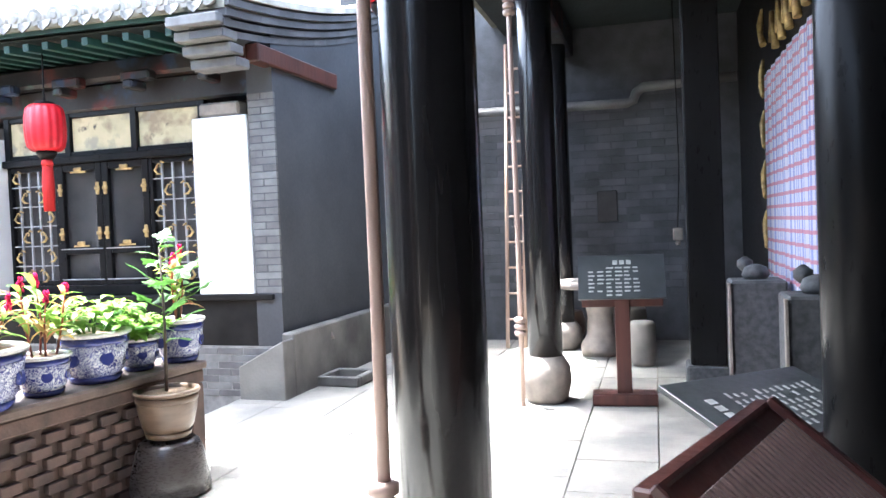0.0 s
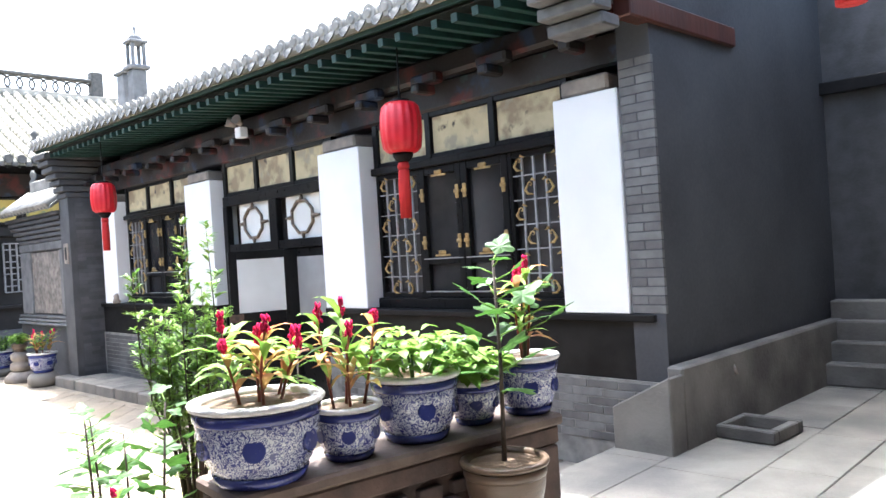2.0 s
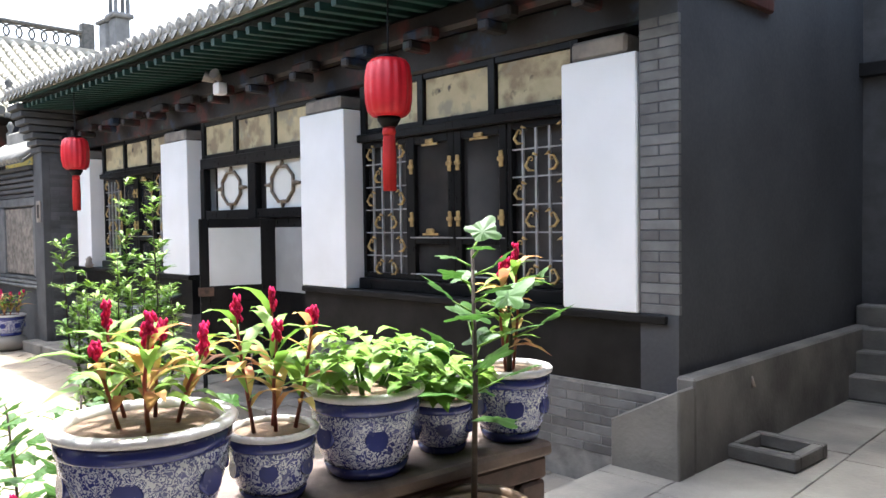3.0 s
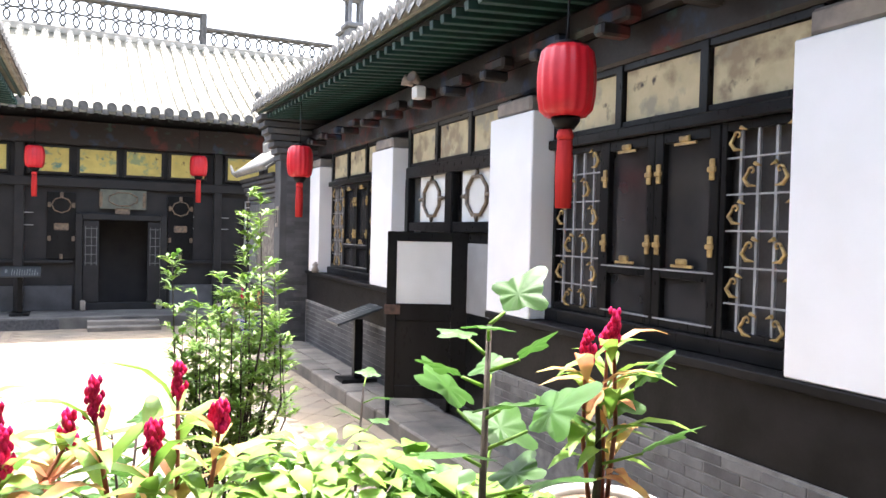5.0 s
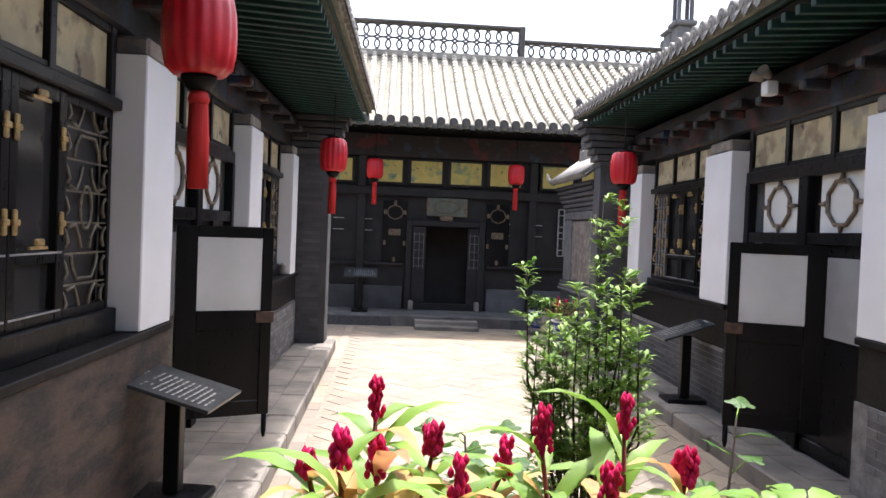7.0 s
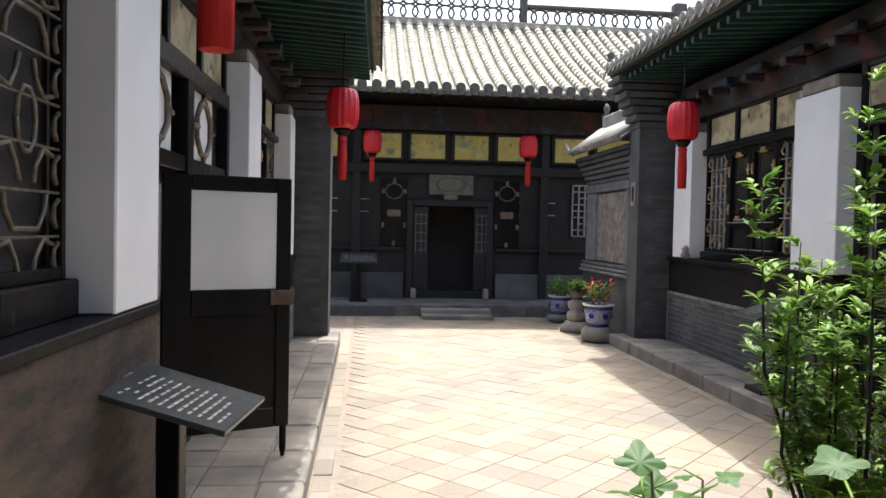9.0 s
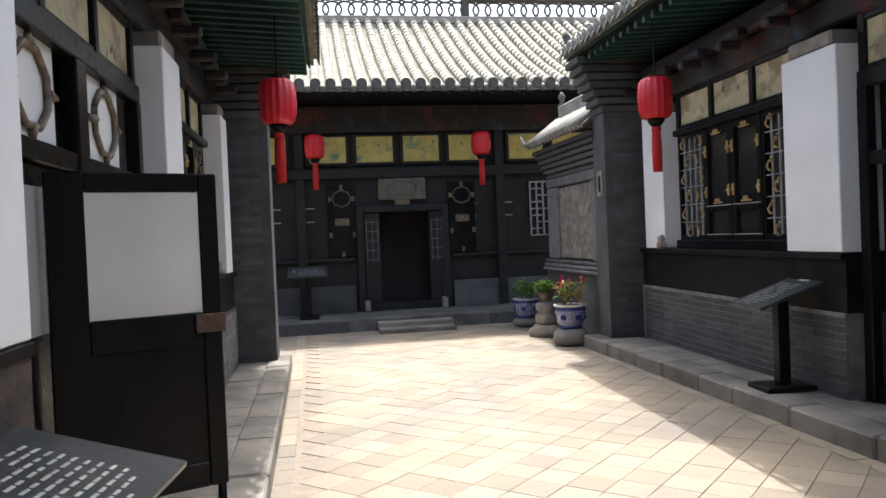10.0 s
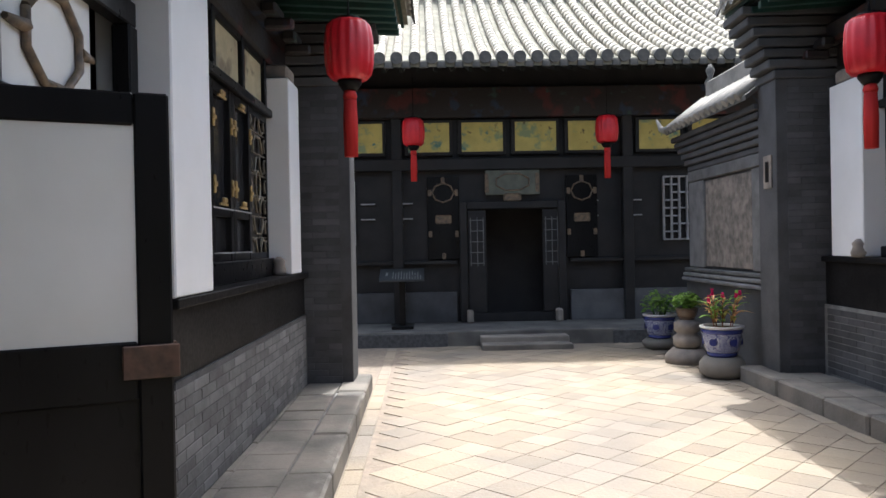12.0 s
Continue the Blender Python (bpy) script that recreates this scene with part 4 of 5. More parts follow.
# ---- open half leaves of the wing doors ----
def half_leaf(outer, hinge, lift, label):
    o, h = Vector(outer), Vector(hinge)
    w = (o - h).length
    a = math.degrees(math.atan2((o - h).y, (o - h).x))
    t = thing("door_leaf", label, "door", pose(h.x, h.y, 0, 0, 0, a), "open half doors")
    z0, z1 = -0.06, 1.46 + lift
    f = B()
    for x0, x1 in ((0, 0.16), (w - 0.09, w)):
        bx(f, x0, x1, -0.025, 0.025, z0, z1, 0.006)
    for a0, a1 in ((z0, z0 + 0.12), (0.63 + lift, 0.79 + lift), (z1 - 0.09, z1)):
        bx(f, 0.16, w - 0.09, -0.024, 0.024, a0, a1, 0.006)
    part("frame", f, BLACK, t)
    part("panel", box(0.155, w - 0.085, -0.012, 0.012, z0 + 0.1, 0.65 + lift), BLACK, t)
    part("paper", box(0.155, w - 0.085, -0.016, 0.016, 0.785 + lift, z1 - 0.085), PAPER, t, "pale translucent paper")
    s = B()
    for yy in (-0.034, 0.034):
        bx(s, w - 0.13, w + 0.015, yy - 0.006, yy + 0.006, 0.69 + lift, 0.78 + lift, 0.003)
    part("latch", s, IRONRUST, t, "worn metal latch plate")
    part("pivot", lathe(B(), [(0.012, 0), (0.022, 0.05), (0.022, z0 - LEDGE + 0.01)], 10, at=(w - 0.03, 0, LEDGE)), BLACK, t)


half_leaf((-7.69, 1.75), (-7.385, 1.06), 0.0, "open black half door with white paper panel")
half_leaf((-7.675, 5.577), (-7.377, 6.275), 0.035, "open black half door with white paper panel")


# ---- reading stands ----
def plate(parent, w, d, lines, m, title=True, edge=SIGN):
    """A slate plate with rows of pale bars in place of writing."""
    p = part("plate", box(-w / 2, w / 2, -d / 2, d / 2, -0.012, 0.012, 0.003), SIGN, parent, "slate-black plate", m)
    me = B()
    for k in range(lines):
        x = -w * 0.2 + 0.62 * w * k / max(1, lines - 1)
        n = 6
        y0 = -d * 0.38
        for i in range(n):
            ln = d * 0.62 / n
            if rnd.random() < 0.92 and not (k == lines - 1 and i > 3):
                bx(me, x - 0.006, x + 0.006, y0 + i * ln, y0 + i * ln + ln * rnd.uniform(0.5, 0.85), 0.013, 0.0145)
    if title:
        for i in range(3):
            bx(me, -w * 0.37, -w * 0.37 + 0.035, -0.06 + i * 0.05, -0.025 + i * 0.05, 0.013, 0.0148)
    tagged(part("writing", me, LETTER, p, "pale rows of small writing"), kind="stuff")
    return p


def stand(m, turn, label, deep=0.48, high=0.79, tilt=19):
    t = thing("reading_stand", label, "sign", m, "reading stands")
    mt = BLACK
    part("post", box(-0.05, 0.05, -0.045, 0.045, 0.05, high - 0.07, 0.006), mt, t)
    part("foot", box(-0.22, 0.22, -0.16, 0.16, 0, 0.045, 0.008), mt, t)
    plate(t, 0.66, deep, 11, pose(0, 0, high, 0, tilt, 0) @ pose(0, 0, 0, 0, 0, turn))
    return t


stand(pose(-6.22, 1.41, LEDGE, 0, 0, 83), 0, "black reading stand with engraved slate on the ledge", 0.6, 0.71, 15)
stand(pose(-9.42, 5.93, LEDGE, 0, 0, -92), 0, "black reading stand with engraved slate on the ledge")
stand(pose(-16.9, 2.1, HALL_Z, 0, 0, 0), 90, "black reading stand before the far hall")

# ---- porch columns and things ----
def column(x, y, base, r, label):
    t = thing("porch_column", label, "column", pose(x, y, 0), "porch columns")
    part("shaft", lathe(B(), [(r, TERRACE + base), (r * 1.01, 1.2), (r, 2.4), (r * 0.97, 3.62)], 32), GLOSS, t)
    part("stone_base", lathe(B(), [(0.15, TERRACE), (0.17, TERRACE + 0.03), (0.2, TERRACE + base * 0.45), (0.19, TERRACE + base * 0.75), (0.135, TERRACE + base)], 32), STONE, t, "round pale stone base")
    return t


def pole(x, y):
    t = thing("painted_pole", "peeling pinkish pole tied beside a porch column", "pole", pose(x, y, 0))
    part("pole", tube(B(), [(0, 0, TERRACE), (0.006, 0, 1.2), (0, 0.004, 2.4), (0, 0, 3.6)], 0.02, 10), COPPER, t)
    for z in (0.52, 2.95):
        g = B()
        for k in range(3):
            lathe(g, [(0.032, z + 0.05 * k), (0.046, z + 0.01 + 0.05 * k), (0.046, z + 0.035 + 0.05 * k), (0.032, z + 0.045 + 0.05 * k)], 12)
        part("clamp", g, COPPER, t)


column(-0.305, 2.27, 0.3, 0.15, "glossy black lacquered porch column with round base")
column(-0.50, 5.93, 0.36, 0.135, "black lacquered porch column on a pale ball-shaped stone base")
column(-0.64, 8.4, 0.3, 0.12, "black lacquered porch column by the end wall")
pole(-0.41, 2.0)
pole(-0.655, 5.72)
inner = thing("porch_column", "square black post on a low stone base", "column", pose(0.72, 6.1, 0), "porch columns")
part("shaft", box(-0.13, 0.13, -0.13, 0.13, 0.26, 3.62, 0.01), BLACK, inner)
part("stone_base", box(-0.16, 0.16, -0.16, 0.16, TERRACE, 0.258, 0.015), DARKSTONE, inner)
near_post = thing("porch_column", "black lacquered post beside the doorway", "column", pose(1.0, 2.66, 0), "porch columns")
part("shaft", lathe(B(), [(0.135, TERRACE), (0.14, 1.5), (0.135, 3.62)], 32), BLACK, near_post)

cur = B()
n = 60
verts = []
for k in range(n + 1):
    yy = 4.5 + 1.95 * k / n
    dx = 0.028 * math.sin(k * 0.9) + 0.012 * math.sin(k * 2.1)
    verts.append([cur.verts.new((1.22 + dx * (0.3 + 0.7 * (1 - z / 2.4)), yy, z)) for z in (2.46, 1.6, 0.8, 0.1)])
for a, b_ in zip(verts, verts[1:]):
    for i in range(3):
        f = cur.faces.new((a[i], b_[i], b_[i + 1], a[i + 1]))
        f.smooth = True
bmesh.ops.solidify(cur, geom=cur.faces[:], thickness=0.004)
solo("door_curtain", cur, CHECK, "checked blue, red and white cotton door curtain", "curtain")
for xx, yy in ((1.17, 4.35), (0.99, 5.38)):
    t = thing("door_stone", "dark carved door stone with a small lion on top", "stone", pose(xx, yy, 0), "door stones")
    part("block", box(-0.17, 0.17, -0.17, 0.17, TERRACE, 0.95, 0.015), DARKSTONE, t)
    part("edging", box(-0.19, -0.172, -0.19, -0.15, TERRACE, 0.94, 0.003), STONE, t)
    g = lathe(B(), [(0.07, 0.952), (0.09, 0.98), (0.07, 1.03), (0.02, 1.05)], 12)
    lathe(g, [(0.02, 1.0), (0.05, 1.03), (0.05, 1.07), (0.01, 1.1)], 10, at=(-0.06, 0.05, 0))
    part("lion", g, DARKSTONE, t)
bracket = thing("gilt_fretwork", "gilt carved fretwork over the curtained door", "carving")
for i in range(5):
    z = 1.1 + 0.42 * i
    part("scroll", tube(B(), [(1.27, 6.85, z), (1.26, 6.92 + 0.03 * (i % 2), z + 0.1), (1.27, 7.0, z + 0.2), (1.27, 6.88, z + 0.3)], [0.03, 0.022, 0.03, 0.012], 6), GOLD, bracket)
    part("scroll", tube(B(), [(1.27, 5.0 + 0.3 * i, 2.62), (1.26, 5.08 + 0.3 * i, 2.9), (1.27, 5.17 + 0.3 * i, 2.7)], [0.03, 0.02, 0.028], 6), GOLD, bracket)

wood_sign = thing("reading_stand", "red-brown wooden stand with grey engraved board", "sign", pose(0.10, 5.88, TERRACE, 0, 0, 4), "reading stands")
part("post", box(-0.055, 0.055, -0.04, 0.04, 0.07, 0.85, 0.006), REDWOOD, wood_sign)
part("foot", box(-0.24, 0.24, -0.1, 0.1, 0, 0.09, 0.01), REDWOOD, wood_sign)
part("arm", box(-0.3, 0.3, -0.03, 0.03, 0.74, 0.81, 0.006), REDWOOD, wood_sign)
plate(wood_sign, 0.36, 0.64, 8, pose(0, -0.02, 0.965, 62, 0, 0) @ pose(0, 0, 0, 0, 0, -90))
low_sign = thing("reading_stand", "dark slanted plate with pale engraved writing on a low stand", "sign", pose(0.75, 2.97, TERRACE, 0, 0, 38), "reading stands")
part("post", box(-0.05, 0.05, -0.05, 0.05, 0, 0.62, 0.006), BLACK, low_sign)
plate(low_sign, 0.68, 0.45, 13, pose(0, 0, 0.70, 16, 0, 0))
cab = thing("slatted_box", "brown wooden box with a slatted sloping lid", "box", pose(0.48, 1.65, TERRACE, 0, 0, -22))
bm = box(0.0, 0.34, -0.345, 0.345, 0, 0.88, 0.008)
for v in bm.verts:
    if v.co.z > 0.5:
        v.co.z -= 0.8 * v.co.x
part("body", bm, REDWOOD, cab)
lid = part("lid", box(-0.03, 0.44, -0.375, 0.375, 0.0, 0.02, 0.004), REDWOOD, cab, "", pose(0, 0, 0.9, 0, 38, 0))
SLAT = mat("pale_brown_slat", (0.2, 0.13, 0.11), (0.14, 0.09, 0.075), 0.5, 12)
me_slat = mesh("slat", box(0.03, 0.4, -0.006, 0.006, 0.02, 0.034, 0.002), SLAT)
for k in range(26):
    part("slat", me_slat, SLAT, lid, "", pose(0, -0.335 + 0.0268 * k, 0))
for y0, y1 in ((-0.375, -0.347), (0.347, 0.375)):
    part("rail", box(-0.03, 0.44, y0, y1, 0.021, 0.045, 0.004), REDWOOD, lid)
part("ridge_strip", box(-0.04, 0.0, -0.375, 0.375, 0.89, 0.94, 0.006), REDWOOD, cab)

table = thing("stone_table", "round pale stone table on a turned pedestal", "table", pose(-0.22, 8.05, TERRACE))
part("top", lathe(B(), [(0.3, 0.7), (0.42, 0.705), (0.44, 0.74), (0.42, 0.78), (0.1, 0.785)], 36), STONE, table)
part("pedestal", lathe(B(), [(0.2, 0), (0.21, 0.1), (0.17, 0.16), (0.14, 0.22), (0.13, 0.4), (0.16, 0.55), (0.15, 0.7)], 28), STONE, table)
for x, yy in ((0.215, 7.47), (0.12, 8.72)):
    solo("stone_stool", lathe(B(), [(0.1, 0), (0.115, 0.03), (0.115, 0.06), (0.125, 0.2), (0.118, 0.36), (0.118, 0.39), (0.1, 0.42), (0.02, 0.425)], 24), KERB,
         "grey drum-shaped stone stool beside the stone table", "stool", pose(x, yy, TERRACE), "stone stools")
jar2 = thing("clay_crock", "brown clay crock by the end wall", "crock", pose(-0.62, 8.72, TERRACE) @ Matrix.Scale(0.9, 4))
part("body", lathe(B(), [(0.14, 0), (0.2, 0.15), (0.21, 0.3), (0.17, 0.42), (0.14, 0.42)], 24), CLAY, jar2)
lad = thing("ladder", "plain wooden ladder leaning on the end wall", "ladder")
for x in (-1.28, -1.08):
    part("rail", tube(B(), [(x, 8.4, TERRACE), (x, 8.95, 3.5)], 0.022, 8), WOOD, lad)
for k in range(11):
    z = 0.3 + 0.29 * k
    part("rung", tube(B(), [(-1.28, 8.4 + 0.157 * z, z), (-1.08, 8.4 + 0.157 * z, z)], 0.014, 6), WOOD, lad)
sw = thing("hanging_switch", "small pale switch box hanging from a thin cord", "switch", pose(0.585, 8.2, 0))
part("cord", tube(B(), [(0, 0, 1.27), (0.03, 0, 1.9), (0.01, 0, 3.63)], 0.006, 6), BLACK_DULL, sw)
part("box", box(-0.05, 0.05, -0.04, 0.04, 1.14, 1.27, 0.012), STONE, sw)
part("knob", lathe(B(), [(0.02, 1.09), (0.028, 1.11), (0.022, 1.14)], 10), STONE, sw)
tray = thing("drain_frame", "low open stone kerb frame on the terrace", "kerb", pose(-2.43, 6.48, TERRACE, 0, 0, -4) @ Matrix.Scale(0.85, 4))
for a in ((-0.26, 0.26, -0.26, -0.18), (-0.26, 0.26, 0.18, 0.26), (-0.26, -0.18, -0.178, 0.178), (0.18, 0.26, -0.178, 0.178)):
    part("stone", box(*a, 0, 0.1, 0.01), CEMENT, tray)
tap = thing("wall_tap", "small pale water tap on the plinth", "tap")
part("spout", tube(B(), [(-2.68, 6.6, 0.42), (-2.62, 6.6, 0.42), (-2.6, 6.6, 0.36)], 0.014, 8), STONE, tap)
lamp = thing("wall_lamp", "small white twin-head floodlamp under the eave", "lamp", pose(-7.75, 5.86, 2.86))
part("base", box(-0.06, 0.06, -0.02, 0.08, -0.1, 0.02, 0.01), WHITE, lamp)
for s_ in (-1, 1):
    part("head", tube(B(), [(s_ * 0.05, 0, 0.05), (s_ * 0.1, -0.09, 0.09)], [0.03, 0.055], 12), STONE, lamp)
for x, yy in ((-12.05, 6.2), (-12.0, 1.22)):
    solo("carved_stone", lathe(B(), [(0.06, 0), (0.07, 0.04), (0.05, 0.09), (0.06, 0.12), (0.02, 0.16)], 9), STONE, "small pale carved stone on the window sill", "ornament", pose(x, yy, 0.855 if yy > 3 else 0.80))

# ---- low flower wall ----
low = thing("wall_low", "brown openwork brick wall carrying flower pots", "wall", pose(-2.63, 3.19, 0, 0, 0, -8), kind=STRUCT)
WT = 0.62
part("core", box(-0.14, 0.14, -0.56, 0.86, COURT, WT - 0.14), LOWBRICK, low)
part("coping", box(-0.19, 0.19, -0.62, 0.92, WT - 0.05, WT, 0.012), LOWCAP, low, "worn stone coping")
part("coping_under", box(-0.175, 0.175, -0.6, 0.9, WT - 0.13, WT - 0.053, 0.008), LOWBRICK, low)
for yy in (-0.53, 0.83):
    part("end_pier", box(-0.18, 0.18, yy - 0.06, yy + 0.06, COURT, WT - 0.135, 0.01), LOWBRICK, low)
bmesh_b = mesh("brick", box(-0.025, 0.025, -0.055, 0.055, -0.025, 0.025, 0.004), LOWBRICK)
for r in range(8):
    for k in range(9):
        yy = -0.4 + 0.165 * k + (0.08 if r % 2 else 0)
        if yy < 0.72:
            part("brick", bmesh_b, LOWBRICK, low, "", pose(0.15, yy, 0.0 + 0.062 * r, 0, 0, 0))
            if r % 3 == 0:
                part("brick", bmesh_b, LOWBRICK, low, "", pose(-0.15, yy, 0.0 + 0.062 * r))


# ---- pots and plants ----
def pot(x, y, z, r, h, label, mt=BLUEWHITE):
    t = thing("flower_pot", label, "flower pot", pose(x, y, z, 0, 0, rnd.uniform(0, 360)), "flower pots")
    part("body", lathe(B(), [(r * 0.62, 0.02), (r * 0.78, h * 0.25), (r * 0.9, h * 0.6), (r * 0.93, h * 0.84), (r * 0.9, h * 0.9)], 40), mt, t)
    part("band", lathe(B(), [(r * 0.925, h * 0.76), (r * 0.945, h * 0.78), (r * 0.95, h * 0.88), (r * 0.91, h * 0.9)], 40), BLUE if mt is BLUEWHITE else mt, t)
    part("foot", lathe(B(), [(r * 0.6, 0), (r * 0.67, 0.005), (r * 0.72, h * 0.14), (r * 0.6, h * 0.15)], 40), BLUE if mt is BLUEWHITE else mt, t)
    part("rim", lathe(B(), [(r * 0.9, h * 0.9), (r * 1.0, h * 0.93), (r * 1.02, h * 0.97), (r * 0.99, h), (r * 0.86, h), (r * 0.84, h * 0.93), (r * 0.84, h * 0.9)], 40), RIM if mt is BLUEWHITE else mt, t)
    if mt is BLUEWHITE:
        for k in range(6):
            a = k * math.tau / 6
            c = Vector((math.cos(a), math.sin(a), 0))
            part("medallion", tube(B(), [c * r * 0.80 + Vector((0, 0, h * 0.5)), c * r * 0.905 + Vector((0, 0, h * 0.505))], h * 0.13, 14), BLUE, t)
    part("soil", lathe(B(), [(r * 0.83, h * 0.9), (r * 0.835, h * 0.925), (r * 0.5, h * 0.945), (0.01, h * 0.95)], 24), SOIL, t)
    return z + h * 0.94


def blade(bm, base, tip, width, droop=0.15, fold=0.15):
    """One pointed leaf from base to tip, bent and folded along its midrib."""
    base, tip = Vector(base), Vector(tip)
    d = tip - base
    side = d.cross(Vector((0, 0, 1)))
    side = side.normalized() if side.length > 1e-4 else Vector((1, 0, 0))
    up = side.cross(d).normalized()
    ln = d.length
    prev = None
    for f, w in ((0, 0.12), (0.25, 0.8), (0.5, 1.0), (0.78, 0.6), (1, 0.02)):
        c = base + d * f + up * (droop * ln * (f - f * f) * 2) - Vector((0, 0, droop * ln * f * f))
        row = [bm.verts.new(c + side * width * w * k * 0.5 + up * abs(k) * fold * width * w) for k in (-1, 0, 1)]
        if prev:
            for i in (0, 1):
                fc = bm.faces.new((prev[i], prev[i + 1], row[i + 1], row[i]))
                fc.smooth = True
        prev = row


def celosia(x, y, z, stems, height, spread, label, red=0.5):
    t = thing("celosia_plant", label, "plant", pose(x, y, z), "celosia plants")
    greens, warms = B(), B()
    for k in range(stems):
        a = k * 2.4 + rnd.uniform(-0.3, 0.3)
        r = spread * math.sqrt((k + 0.5) / stems)
        h = height * rnd.uniform(0.6, 1.0)
        p0 = Vector((r * 0.6 * math.cos(a), r * 0.6 * math.sin(a), 0))
        p1 = Vector((r * math.cos(a) * 1.1, r * math.sin(a) * 1.1, h))
        part("stem", tube(B(), [p0, (p0 + p1) / 2 + Vector((rnd.uniform(-.012, .012), rnd.uniform(-.012, .012), 0)), p1], [0.006, 0.005, 0.004], 6), STEMRED, t)
        n = int(6 + h * 17)
        for i in range(n):
            f = 0.22 + 0.76 * i / n
            c = p0.lerp(p1, f)
            b_ = i * 2.4 + rnd.uniform(-.4, .4)
            ln = rnd.uniform(0.12, 0.21) * (1.1 - 0.3 * f)
            blade(greens if rnd.random() > red * (1.35 - f) else warms, c, c + Vector((ln * math.cos(b_), ln * math.sin(b_), ln * rnd.uniform(0.15, 0.9))), ln * 0.25, 0.22)
        fl = B()
        for lean in range(rnd.choice((1, 1, 2, 3))):
            hh = rnd.uniform(0.035, 0.075) * (1 if lean == 0 else 0.6)
            d = Vector((rnd.uniform(-.4, .4), rnd.uniform(-.4, .4), 1)) if lean else Vector((0.1, 0, 1))
            for i in range(34):
                f = i / 34
                b_ = i * 2.4
                rr = 0.009 * (1 - 0.2 * f) * rnd.uniform(0.2, 1.9)
                c = p1 + d * (hh * f - 0.008) + Vector((rr * math.cos(b_), rr * math.sin(b_), 0))
                lathe(fl, [(0.0015, -0.007), (0.0052, -0.002), (0.0055, 0.003), (0.001, 0.011)], 5, at=c)
        part("flower", fl, BLOOM, t, "crimson plume flower")
    tagged(part("foliage", greens, LEAF_LIGHT, t), kind="stuff")
    tagged(part("bronzed_foliage", warms, LEAF_WARM, t, "yellow and bronze leaves"), kind="stuff")


def fig_leaf(size):
    bm = B()
    n = 40
    mid = bm.verts.new((0, 0.35 * size, 0.03 * size))
    ring = []
    for k in range(n):
        a = -math.pi / 2 + math.tau * k / n
        q = a - math.pi / 2
        lobe = 0.36 + 0.3 * max(0, math.cos(q * 5 / 1.25)) ** 0.8 * (1 if abs((q + math.pi) % math.tau - math.pi) < 2.1 else 0.2) + 0.18 * max(0, math.cos(q))
        x, y = lobe * size * 0.8 * math.cos(a), 0.35 * size + lobe * size * 0.8 * math.sin(a)
        ring.append((x, y))
    for f in (0.5, 1.0):
        vs_ = [bm.verts.new((x * f, 0.35 * size + (y - 0.35 * size) * f, 0.03 * size - 0.22 * f * f * (x * x + (y - .35 * size) ** 2) / size + 0.012 * size * math.sin(k * 1.3))) for k, (x, y) in enumerate(ring)]
        if f == 0.5:
            inner_ = vs_
            for k in range(n):
                bm.faces.new((mid, vs_[k], vs_[(k + 1) % n]))
        else:
            for k in range(n):
                bm.faces.new((inner_[k], vs_[k], vs_[(k + 1) % n], inner_[(k + 1) % n]))
    for f in bm.faces:
        f.smooth = True
    return mesh("leaf", bm, LEAF_FIG)


FIGS = [fig_leaf(s) for s in (0.09, 0.125, 0.155)]


def fig(x, y, z, h, n, label, lean=(0, 0)):
    t = thing("fig_plant", label, "plant", pose(x, y, z), "fig plants")
    part("stem", tube(B(), [(0, 0, 0), (lean[0] * 0.4 + 0.01, lean[1] * 0.4, h * 0.5), (lean[0], lean[1], h)], [0.010, 0.008, 0.005], 8), BARK, t)
    for k in range(n):
        f = 0.3 + 0.7 * (k + 1) / n
        a = k * 137.5 + rnd.uniform(-20, 20)
        c = Vector((lean[0] * f, lean[1] * f, h * f))
        ln = rnd.uniform(0.06, 0.12) * (1.2 - 0.5 * f)
        d = Vector((math.cos(radians(a)), math.sin(radians(a)), 0.45))
        part("petiole", tube(B(), [c, c + d * ln], [0.004, 0.003], 5), LEAF_LIGHT, t)
        size = 2 if f < 0.85 and rnd.random() < 0.7 else rnd.choice((0, 1))
        e = c + d * ln
        part("leaf", FIGS[size], LEAF_FIG, t, "", pose(e.x, e.y, e.z, rnd.uniform(0, 48), rnd.uniform(-22, 22), a - 90))


